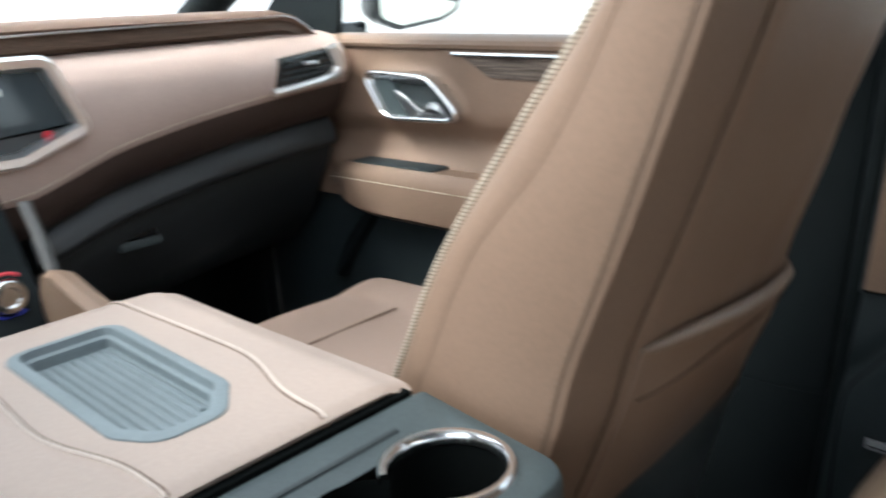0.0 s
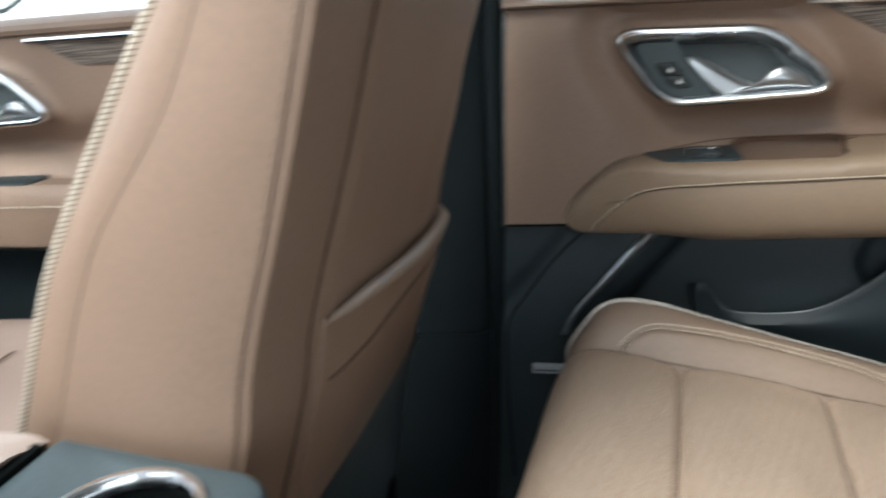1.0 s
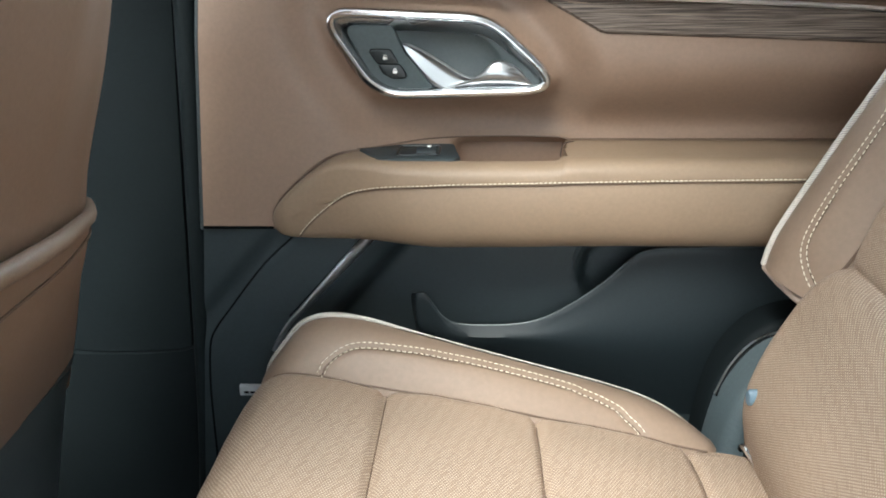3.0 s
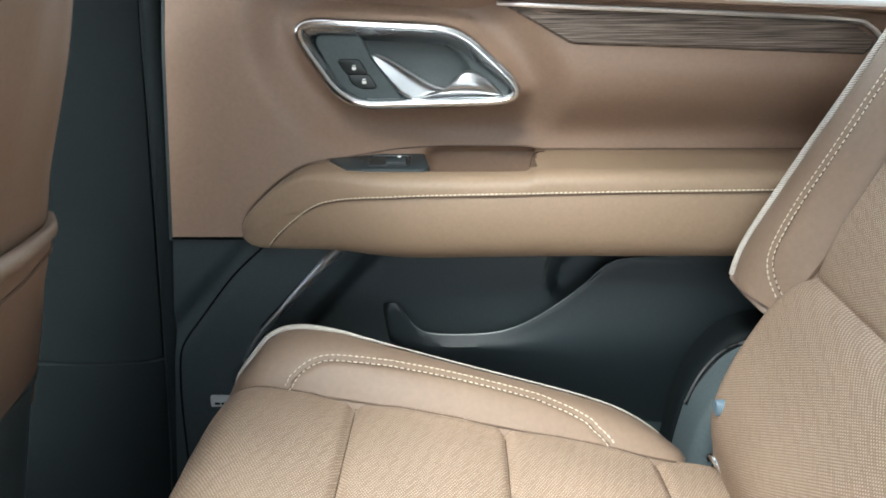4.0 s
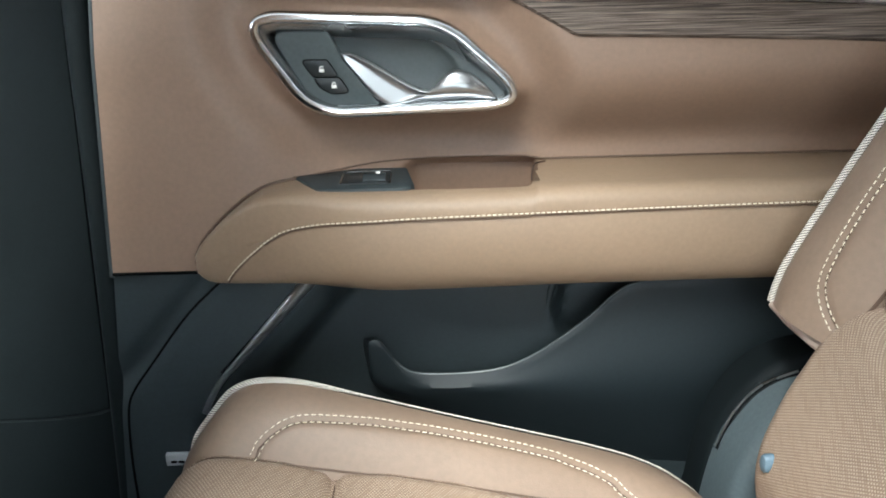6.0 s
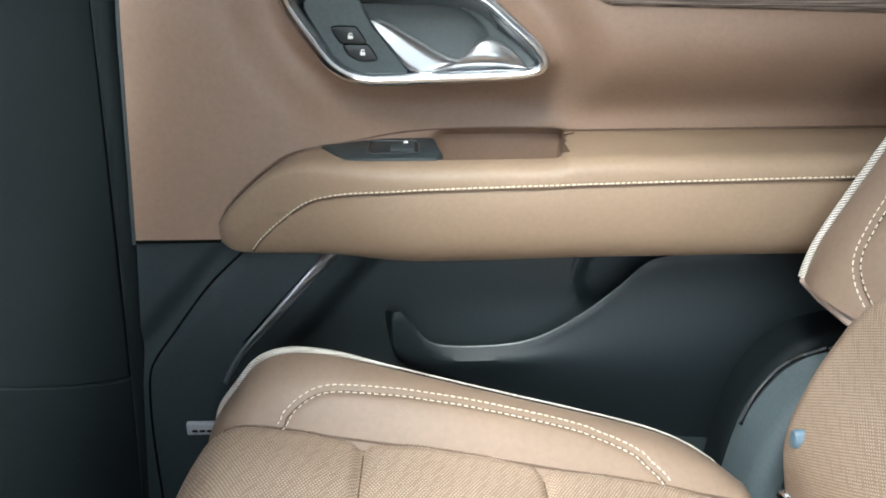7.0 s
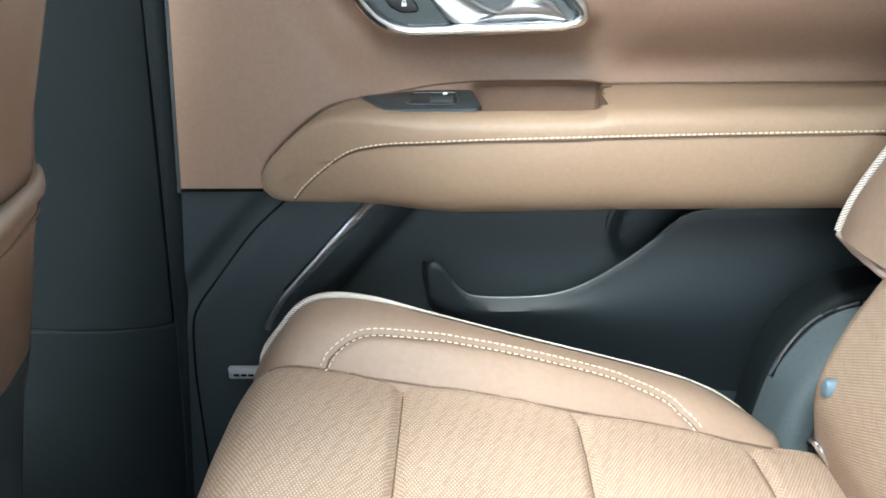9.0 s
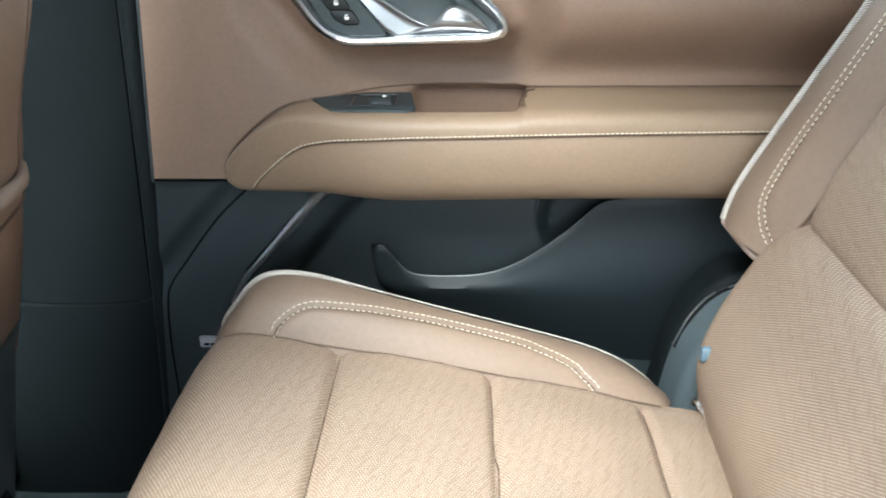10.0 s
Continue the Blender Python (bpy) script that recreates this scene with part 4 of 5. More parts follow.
    # backrest: lower lobe, upper insert, wing and core
    def lobe_x(z):
        return table(z, [(0.17, 0.652), (0.22, 0.628), (0.28, 0.594), (0.32, 0.574), (0.35, 0.567), (0.375, 0.5645), (0.40, 0.568), (0.43, 0.580), (0.46, 0.597), (0.49, 0.614), (0.508, 0.626), (0.518, 0.636), (0.5235, 0.650), (0.525, 0.672)])
    zs = list(np.linspace(0.17, 0.5, 60)) + list(np.linspace(0.502, 0.517, 9)) + [0.519, 0.521, 0.5225, 0.5235, 0.5243, 0.525]
    yl = list(np.linspace(0.08, 0.54, 44)) + list(np.linspace(0.545, 0.604, 22))

    def lobe_point(z, y):
        x = lobe_x(z)
        r = 0.030
        # the lobe narrows where it meets the wing
        yr = table(z, [(0.17, 0.604), (0.34, 0.604), (0.40, 0.610), (0.45, 0.619), (0.49, 0.622), (0.510, 0.614), (0.525, 0.598)])
        t = max(0.0, (y * yr / 0.604 - (yr - r)) / r)
        x += 0.040 * (1 - math.sqrt(max(0.0, 1 - min(t, 1) ** 2)))
        x -= 0.005 * math.sin(math.pi * min(max((y - 0.08) / 0.5, 0), 1))
        x += 0.0012 * noise.noise(Vector((z * 20, y * 20, 9.0)))
        return Vector((x, y * yr / 0.604, z))
    rows = [[lobe_point(z, y) for y in yl] for z in zs]
    lobe = part("lower_back_insert", shell(rows, (0.03, -0.004, 0), uv=lambda a, b: (zs[a] * 1.1, yl[b])), PERF, seat, "perforated tan leather lower backrest lobe")

    def upper_x(z):
        return 0.641 + (z - 0.529) * 0.47
    zu = list(np.linspace(0.516, 0.56, 14)) + list(np.linspace(0.57, 0.98, 60))
    yu = list(np.linspace(0.12, 0.56, 40)) + list(np.linspace(0.564, 0.594, 10))

    def insert_up(z, y):
        e = min(max(z - 0.523, 0.0), 0.05)
        x = upper_x(z) - 0.012 * math.sqrt(max(e, 0) / 0.05) + 0.004
        x += 0.010 * math.exp(-((0.594 - y) / 0.01) ** 2)
        return Vector((x, y, z))
    rows = [[insert_up(z, y) for y in yu] for z in zu]
    part("upper_back_insert", shell(rows, (0.02, 0, 0), uv=lambda a, b: (zu[a] * 1.1, yu[b])), PERF, seat, "perforated tan leather upper backrest")
    wing = [((0.613, 0.606, 0.479), (0.595, 0.672, 0.487)), ((0.627, 0.598, 0.502), (0.598, 0.6725, 0.503)), ((0.640, 0.593, 0.525), (0.605, 0.673, 0.524)), ((0.660, 0.592, 0.567), (0.622, 0.673, 0.560)), ((0.688, 0.592, 0.625), (0.653, 0.673, 0.621)), ((0.726, 0.592, 0.705), (0.695, 0.673, 0.701)),
            ((0.80, 0.592, 0.86), (0.772, 0.670, 0.86)), ((0.85, 0.59, 0.97), (0.826, 0.665, 0.97))]
    shift = Vector((0.003, -0.006, 0.002))
    WA, WB = [[p + shift for p in spline([w[k] for w in wing], 12)] for k in (0, 1)]

    def wing_point(a, b, t):
        return a.lerp(b, t) + Vector((-0.9, -0.25, 0.35)) * 0.014 * max(math.sin(math.pi * t), 0.0) ** 0.8
    rows = []
    for a, b in zip(WA, WB):
        rows.append([wing_point(a, b, k / 18) for k in range(19)] + [b + Vector((0.006, 0.006, 0)), b + Vector((0.02, 0.010, 0)), b + Vector((0.06, 0.012, -0.01)), b + Vector((0.11, 0.01, -0.02))])
    def on_wing(z, u):
        k = min(range(len(WA)), key=lambda i: abs(wing_point(WA[i], WB[i], u).z - z))
        return wing_point(WA[k], WB[k], u)
    mid = spline([on_wing(z, u) for z, u in ((0.496, 0.06), (0.510, 0.25), (0.526, 0.42), (0.548, 0.49), (0.585, 0.52), (0.622, 0.52), (0.667, 0.53), (0.70, 0.53), (0.80, 0.53), (0.95, 0.53))], 10)
    bm = shell(rows, (0.008, -0.003, 0))
    sew_groove(bm, [mid], 0.003, 0.0035, (0.9, 0.2, -0.2))
    wg = part("back_bolster", bm, LEATHER_SEAT, seat, "smooth tan leather backrest wing")
    lines = []
    for side in (-1, 1):
        ln = []
        for i, p in enumerate(mid):
            t = (mid[min(i + 1, len(mid) - 1)] - mid[max(i - 1, 0)]).normalized()
            ln.append(p + t.cross(Vector((-0.9, -0.25, 0.35))).normalized() * side * 0.0036)
        lines.append(ln)
    part("stitching", threads(lines, 0.0040, 0.0017, 0.00048, (-0.0015, -0.0003, 0.0005)), THREAD, wg, "double row of cream stitching")
    part("seam", tube([p + Vector((0.0018, 0, -0.0006)) for p in mid], 0.0007, 5), SEAM, wg)
    part("inner_seam", tube([p + Vector((0.001, 0.001, 0)) for p in WA], 0.0022, 6), SEAM, wg)
    part("piping", tube([b + Vector((-0.001, 0.003, 0.0)) for b in WB], 0.0033, 10), PIPING, wg, "cream woven piping")
    part("lower_hem", tube([shift + Vector(p) for p in ((0.5955, 0.674, 0.485), (0.601, 0.650, 0.479), (0.609, 0.620, 0.4745), (0.616, 0.606, 0.472))], 0.0042, 8), LEATHER_LID, wg, "pale folded leather hem")
    rings = []
    for z in np.linspace(0.20, 1.0, 18):
        xf = (lobe_x(min(z, 0.510)) if z < 0.528 else upper_x(z)) + 0.04
        rings.append([Vector((xf, 0.09, z)), Vector((xf, 0.56, z)), Vector((xf + 0.02, 0.60, z)), Vector((xf + 0.06, 0.652, z)), Vector((xf + 0.11, 0.655, z)), Vector((xf + 0.14, 0.60, z)), Vector((xf + 0.14, 0.12, z))])
    part("back_shell", loft(rings), LEATHER_SEAT, seat, "tan leather rear of the backrest")

    # hinge shroud beside the backrest
    o = [p + Vector((-0.006, 0.005)) for p in spline([(0.562, 0.18), (0.566, 0.26), (0.574, 0.320), (0.587, 0.361), (0.608, 0.391), (0.634, 0.409), (0.674, 0.417), (0.700, 0.40), (0.700, 0.18)], 6, closed=True)]
    part("hinge_shroud", plate([Vector((p.x, p.y)) for p in o], 0.688, 0.735, 0.012, steps=4), BLACK_SOFT, seat, "black plastic hinge shroud")
    o = [p + Vector((-0.006, 0.005)) for p in spline([(0.564, 0.18), (0.568, 0.26), (0.578, 0.325), (0.592, 0.360), (0.614, 0.388), (0.647, 0.402), (0.692, 0.40), (0.690, 0.18)], 6, closed=True)]
    cover = part("hinge_cover", plate([Vector((p.x, p.y)) for p in o], 0.628, 0.70, 0.016, steps=4), COVER_LIT, seat, "slate grey plastic hinge cover")
    arc = [p + Vector((-0.006, 0, 0.005)) for p in spline([(0.579, 0.6845, 0.322), (0.593, 0.6845, 0.359), (0.615, 0.6845, 0.387), (0.648, 0.6845, 0.4015)], 8)]
    part("cover_slot", tube(arc, 0.0035, 6), BLACK_GLOSS, cover, "dark curved slot")
    # highlight beside the slot, added as a thin bright bar
    part("bright_edge", tube([p + Vector((-0.004, -0.0005, 0.0035)) for p in arc], 0.0012, 6), SATIN, cover)
    cap_rings = [[Vector((0.5650 + d - 0.1 * 0.0055 * r * math.cos(a), 0.5655 + 0.0055 * r * math.cos(a), 0.397 + 0.0085 * r * math.sin(a))) for a in np.linspace(0, math.tau, 19)[:-1]] for r, d in ((1.0, 0.004), (1.0, -0.002), (0.85, -0.004), (0.3, -0.005))]
    part("button_cap", loft(cap_rings), BUTTON, lobe, "small slate blue cap")
    part("latch_loop", tube(spline([(0.566, 0.578, 0.332), (0.566, 0.570, 0.339), (0.572, 0.548, 0.334), (0.577, 0.527, 0.327), (0.590, 0.510, 0.318)], 6), 0.0032, 8), CHROME, seat, "bright metal latch loop")
    part("latch_strap", block((0.575, 0.545, 0.29), (0.60, 0.60, 0.335), 0.006), BLACK, seat, "black latch strap")
    return seat


rear_seat = build_rear_seat()


# ---- front passenger seat ----
def build_front_seat():
    seat = thing("front_passenger_seat", "tan leather front seat with a map pocket on its back", "car seat", at=(-0.25, 0.34, 0.0))

    def xr(z):
        return table(z, [(0.38, -0.088), (0.48, -0.048), (0.574, -0.012), (0.63, 0.004), (0.725, 0.042), (0.80, 0.070), (0.87, 0.095), (1.0, 0.135), (1.12, 0.155)])

    def xp(z):
        return table(z, [(0.38, -0.29), (0.48, -0.245), (0.585, -0.192), (0.681, -0.14), (0.789, -0.058), (0.874, 0.011), (0.95, 0.06), (1.05, 0.10), (1.12, 0.12)])

    def xs(z):
        return table(z, [(0.38, -0.25), (0.48, -0.205), (0.584, -0.150), (0.70, -0.088), (0.78, -0.018), (0.873, 0.036), (1.0, 0.095), (1.12, 0.13)])
    y0, y1 = 0.122, 0.5625

    def ring(z):
        r, p, s = xr(z), xp(z), xs(z)
        g = 0.009
        d = table(z, [(0.40, 0.002), (0.48, 0.011), (0.53, 0.020), (0.586, 0.027), (0.70, 0.031), (0.82, 0.044), (1.0, 0.054)])
        a = smooth01(0.55, 0.80, z)
        wide = 0.09 * smooth01(0.42, 0.56, z) * (1 - smooth01(0.84, 1.0, z))
        xq = r - d - 0.415 * wide
        pts = [(p, y0 + 0.022), (p * 0.6 + s * 0.4, y0 + 0.006), (s - 0.006, y0 + 0.0008), (s, y0 + 0.0014), (s + 0.006, y0), ((s + r) / 2, y0 - 0.003), (r - g, y0), (r - g * 0.3, y0 + g * 0.35), (r, y0 + g + 0.004),
               (r + 0.006, y0 + 0.09), (r + 0.006, 0.33), (r + 0.002, 0.42), (r - (0.16 + 0.36 * a) * d, 0.50), (r - (0.66 + 0.18 * a) * d, 0.542), (r - d, y1),
               (xq, y1 + 0.91 * wide), (min((r + p) / 2, xq - 0.012), y1 + 0.004 + 0.86 * wide), (min(p + 0.02, xq - 0.02), y1 + 0.4 * wide), (p - 0.005, y1 - 0.03), (p + 0.02, y1 - 0.09), (p + 0.045, (y0 + y1) / 2), (p + 0.02, y0 + 0.09), (p - 0.002, y0 + 0.045)]
        return [Vector((x, y, z)) for x, y in pts]
    back = part("backrest", loft([ring(z) for z in np.linspace(0.40, 1.12, 50)]), LEATHER, seat, "tan leather backrest")
    zz = np.linspace(0.42, 1.11, 50)
    part("piping", tube([Vector((xp(z) - 0.001, y0 + 0.023, z)) for z in zz], 0.0045, 10), PIPING_FRONT, back, "cream woven piping")
    part("side_seam", tube([Vector((xs(z), y0 + 0.0016, z)) for z in zz], 0.0009, 6), LEATHER, back)

    # rear panel, slightly proud, with its own seams
    def rear_point(y, z, off):
        r = ring(z)
        pts = r[8:15]
        for a, b in zip(pts, pts[1:]):
            if a.y <= y <= b.y:
                t = (y - a.y) / (b.y - a.y)
                return Vector((a.x + (b.x - a.x) * (t * t * (3 - 2 * t) * 0.3 + t * 0.7) + off, y, z))
        return Vector((pts[-1].x + off, y, z))
    rows = []
    for z in np.linspace(0.425, 1.10, 46):
        e = 0.003 * (1 - math.exp(-(z - 0.425) / 0.01))
        rows.append([rear_point(y, z, 0.0015 + e * min(1, (y - 0.187) / 0.012, (0.540 - y) / 0.012)) for y in list(np.linspace(0.187, 0.202, 6)) + list(np.linspace(0.212, 0.520, 26)) + list(np.linspace(0.526, 0.540, 6))])
    part("rear_panel", shell(rows, (-0.006, 0, 0)), LEATHER, back, "tan leather rear panel")
    for y in (0.1865, 0.541):
        part("panel_seam", tube([rear_point(y, z, 0.0010) for z in np.linspace(0.425, 1.10, 40)], 0.0013, 6), SEAM, back)
    edge = [Vector((xr(z) - 0.0125, y0 - 0.0004, z)) for z in zz]
    part("edge_stitching", threads([edge], 0.0044, 0.0018, 0.00045, (0, -0.0006, 0)), LEATHER_SEAT, back, "single row of tan stitching")
    part("edge_seam", tube([Vector((xr(z) - 0.0095, y0 - 0.0001, z)) for z in zz], 0.0009, 6), SOFT_SEAM, back)
    # map pocket: a soft sheet that bulges away from the panel, with a thick rolled lip

    def pocket_top(y):
        return 0.621 - 0.034 * smooth01(0.16, 0.60, y) - 0.003 * math.sin(math.pi * min(max((y - 0.198) / 0.31, 0), 1))

    def pocket_point(y, t, lift=0.0):
        u = (y - 0.196) / 0.362
        bulge = 0.010 * max(math.sin(math.pi * u), 0.0) ** 0.7 * t ** 0.8
        fold = 0.003 * math.sin(u * 9 + 1.0) * math.sin(math.pi * u) * math.exp(-((t - 0.75) / 0.2) ** 2)
        return rear_point(y, 0.432 + (pocket_top(y) - 0.432) * t, 0.007 - 0.006 * u ** 8 + bulge + fold + lift)
    rows = []
    for i in range(19):
        t = i / 18
        row = []
        for y in np.linspace(0.196, 0.558, 34):
            row.append(pocket_point(y, t))
        rows.append(row)
    pocket = part("map_pocket", shell(rows, (-0.004, 0, 0)), LEATHER, back, "soft leather map pocket, empty")
    lip = []
    for y in np.linspace(0.196, 0.561, 30):
        u = (y - 0.196) / 0.365
        lip.append(rear_point(y, pocket_top(y) + 0.002, 0.006 - 0.006 * u ** 8 + 0.010 * max(math.sin(math.pi * min(max(u, 0), 1)), 0.0) ** 0.7))
    part("rolled_lip", tube(lip, [0.002 + 0.0055 * max(math.sin(math.pi * k / 29), 0.0) ** 0.5 for k in range(30)], 10), LEATHER_SEAT, pocket, "rolled leather pocket lip")
    seam = [pocket_point(y, 0.76 + 0.16 * smooth01(0.2, 0.56, y), 0.0006) for y in np.linspace(0.205, 0.545, 30)]
    part("lip_seam", tube(seam, 0.0014, 5), SEAM, pocket)
    # plastic foot of the backrest
    rows = []
    for z in np.linspace(0.16, 0.435, 14):
        r = xr(max(z, 0.4)) - 0.25 * max(0.4 - z, 0)
        rows.append([Vector((r + dx, y, z + dz)) for dx, y, dz in ((-0.03, 0.13, 0.0), (0.0, 0.16, 0.0), (0.006, 0.25, 0), (0.008, 0.34, 0), (0.008, 0.45, 0), (0.005, 0.535, 0.0), (-0.006, 0.566, 0))])
    part("lower_cover", shell(rows, (-0.02, 0, 0)), GREY_PLASTIC, seat, "slate grey plastic lower seat cover")
    part("recliner_cover", block((-0.19, 0.50, 0.16), (-0.11, 0.54, 0.38), 0.015), BLACK_SOFT, seat, "black recliner cover")
    # cushion
    rings = []
    for x, z, h in ((-0.735, 0.34, 0.05), (-0.732, 0.39, 0.09), (-0.715, 0.418, 0.13), (-0.67, 0.433, 0.16), (-0.5, 0.437, 0.17), (-0.35, 0.430, 0.17), (-0.2, 0.415, 0.16), (-0.14, 0.40, 0.14)):
        rings.append([Vector((x, y, z + dz)) for y, dz in ((0.135, -h), (0.125, -0.04), (0.135, 0.005), (0.16, 0.020), (0.20, 0.014), (0.23, 0.002), (0.34, 0.006), (0.45, 0.002), (0.48, 0.006), (0.52, 0.010), (0.55, 0.002), (0.56, -0.04), (0.55, -h))])
    rings2 = [spline(r, 3) for r in rings]
    dense = []
    for k in range(len(rings2[0])):
        dense.append(spline([r[k] for r in rings2], 5))
    cush = part("cushion", loft([[d[i] for d in dense] for i in range(len(dense[0]))]), LEATHER_DASH, seat, "tan leather front cushion")
    part("cushion_seam", tube([(x, 0.228, 0.4535 if x < -0.6 else 0.4535 - 0.09 * (x + 0.6)) for x in np.linspace(-0.72, -0.2, 12)], 0.0016, 5), SEAM, cush)
    part("cross_seam", tube([(-0.555, y, 0.4425) for y in np.linspace(0.225, 0.455, 8)], 0.0016, 5), SEAM, cush)
    part("seat_base", merged(block((-0.70, 0.15, 0.06), (-0.14, 0.54, 0.30), 0.02), block((-0.72, 0.16, 0.0), (-0.12, 0.21, 0.08), 0.01), block((-0.72, 0.49, 0.0), (-0.12, 0.54, 0.08), 0.01)), BLACK, seat, "black seat frame on rails")
    return seat


front_seat = build_front_seat()


# ---- centre console ----
def build_console():
    con = thing("centre_console", "tan leather centre console with rubber tray and cup holder", "console", at=(-0.4, -0.05, 0.0))
    ZR, ZL = 0.577, 0.60
    KY = -0.05
    def trunk(x0, x1, top, r):
        o = rounded([(x0, KY - 0.125), (x0, KY + 0.125), (x1, KY + 0.135), (x1, KY - 0.135)], [0.01, 0.01, r, r], 6)
        return loft([[Vector((p.x, p.y, z)) for p in o] for z in (0.0, 0.2, 0.4, top)])
    part("console_body", merged(trunk(-0.60, -0.132, 0.555, 0.005), trunk(-0.131, 0.012, 0.488, 0.05)), BLACK, con, "black plastic console body")
    # rear deck with the cup holder
    deck = rounded([(-0.131, KY - 0.154), (-0.131, KY + 0.154), (0.024, KY + 0.152), (0.024, KY - 0.152)], [0.01, 0.01, 0.04, 0.04], 8)
    cx, cy = -0.046, KY + 0.093
    R, GAP_Y = 0.0415, 0.072
    half = math.degrees(math.acos(GAP_Y / 2 / R))
    hole = [Vector((cx + R * math.cos(radians(a)), cy + R * math.sin(radians(a)))) for a in np.linspace(-90 + half, 270 - half, 40)]
    hole += [Vector((cx + R * math.cos(radians(a)), cy - GAP_Y + R * math.sin(radians(a)))) for a in np.linspace(90 + half, 450 - half, 40)][1:-1]
    bm = bmesh.new()
    nrm = outline_normals(deck)
    loops = [[Vector((p.x, p.y, 0.50)) for p in deck], [Vector((p.x, p.y, ZR - 0.008)) for p in deck], [Vector((p.x - n.x * 0.003, p.y - n.y * 0.003, ZR - 0.002)) for p, n in zip(deck, nrm)], [Vector((p.x - n.x * 0.009, p.y - n.y * 0.009, ZR)) for p, n in zip(deck, nrm)]]
    vs = [[bm.verts.new(p) for p in lp] for lp in loops]
    for i in range(3):
        for j in range(len(deck)):
            k = (j + 1) % len(deck)
            bm.faces.new((vs[i][j], vs[i][k], vs[i + 1][k], vs[i + 1][j]))
    edges = []
    top = vs[-1]
    for j in range(len(top)):
        edges.append(bm.edges.get((top[j], top[(j + 1) % len(top)])))
    rims = []
    for h in (hole,):
        hv = [bm.verts.new((p.x, p.y, ZR)) for p in h]
        rims.append(set(hv))
        edges += [bm.edges.new((hv[j], hv[(j + 1) % len(hv)])) for j in range(len(hv))]
    bmesh.ops.triangle_fill(bm, use_beauty=True, edges=edges)
    inside = [f for f in bm.faces if any(all(v in ring for v in f.verts) for ring in rims)]
    bmesh.ops.delete(bm, geom=inside, context="FACES")
    bmesh.ops.recalc_face_normals(bm, faces=bm.faces[:])
    for v in bm.verts:
        if v.co.z > 0.53:
            v.co.z += 0.011 * smooth01(-0.092, -0.128, v.co.x)
    dk = part("rear_deck", bm, GREY_PLASTIC, con, "slate grey plastic rear deck")
    hn = outline_normals(hole)
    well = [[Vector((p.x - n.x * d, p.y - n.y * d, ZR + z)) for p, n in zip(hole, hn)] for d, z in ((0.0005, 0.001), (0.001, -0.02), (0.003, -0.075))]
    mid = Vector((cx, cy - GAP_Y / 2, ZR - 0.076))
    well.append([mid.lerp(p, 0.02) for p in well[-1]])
    # well walls take the near-black gap colour, which paints in their deep shade
    part("cup_holder", loft(well, caps=False), GAP, dk, "double cup holder well, painted dark for its depth")
    arc = [radians(a) for a in np.linspace(-90 + half + 4, 270 - half - 2, 46)]
    ring = [[Vector((cx + (R + d) * math.cos(a), cy + (R + d) * math.sin(a), ZR + z)) for d, z in ((-0.0015, -0.006), (-0.0012, 0.0020), (0.0008, 0.0044), (0.0046, 0.0044), (0.0068, 0.002), (0.0074, -0.002))] for a in arc]
    part("chrome_ring", loft(ring), CHROME, dk, "bright chrome ring")
    part("deck_groove", tube([(-0.104, KY - 0.11, ZR + 0.0040), (-0.104, KY + 0.10, ZR + 0.0040)], 0.003, 6), BLACK, dk)
    part("lid_gap", block((-0.150, KY - 0.140, ZR - 0.002), (-0.1300, KY + 0.140, ZR + 0.0125), 0.0005), GAP, dk)
    # padded lid
    def lid_z(x, y):
        v = min(abs(y - KY) / 0.148, 1.0)
        edge = min(1.0, (1 - v) / 0.22)
        z = ZL - 0.008 * (1 - smooth01(0, 1, edge)) - 0.004 * max(0, v - 0.55)
        e2 = min((x + 0.56) / 0.07, 1)
        z -= 0.05 * (1 - math.sqrt(max(0, 1 - (1 - max(e2, 0)) ** 2)))
        z -= 0.005 * smooth01(-0.148, -0.134, x) ** 2
        return z
    tray = rounded([(-0.440, KY - 0.046), (-0.440, KY + 0.038), (-0.245, KY + 0.036), (-0.208, KY + 0.012), (-0.208, KY - 0.028), (-0.235, KY - 0.044)], [0.015, 0.012, 0.012, 0.014, 0.014, 0.014], 6)
    rows = []
    for x in np.linspace(-0.56, -0.135, 64):
        row = []
        for v in np.linspace(-1, 1, 49):
            y = KY + (0.141 + 0.006 * smooth01(-0.42, -0.15, x)) * v
            d = outline_distance(x, y, tray)
            z = lid_z(x, y) - (0.022 if d < 0.004 else 0.0)
            row.append(Vector((x, y, z)))
        rows.append(row)
    bm, vs2 = mesh_from(rows)
    bot = [[bm.verts.new((p.x - back_in, p.y, ZR + 0.002)) for p in r] for r, back_in in ((rows[0], 0), (rows[-1], 0.010))]
    side = [[bm.verts.new((r[k].x, r[k].y, ZR + 0.002)) for r in rows] for k in (0, -1)]
    for r, b in ((vs2[0], bot[0]), (vs2[-1], bot[1])):
        for j in range(len(r) - 1):
            bm.faces.new((r[j], r[j + 1], b[j + 1], b[j]))
    for k, s in ((0, side[0]), (-1, side[1])):
        for i in range(len(rows) - 1):
            bm.faces.new((vs2[i][k], vs2[i + 1][k], s[i + 1], s[i]))
    bmesh.ops.recalc_face_normals(bm, faces=bm.faces[:])
    lid = part("lid", bm, LEATHER_LID, con, "padded pale tan leather lid, closed")
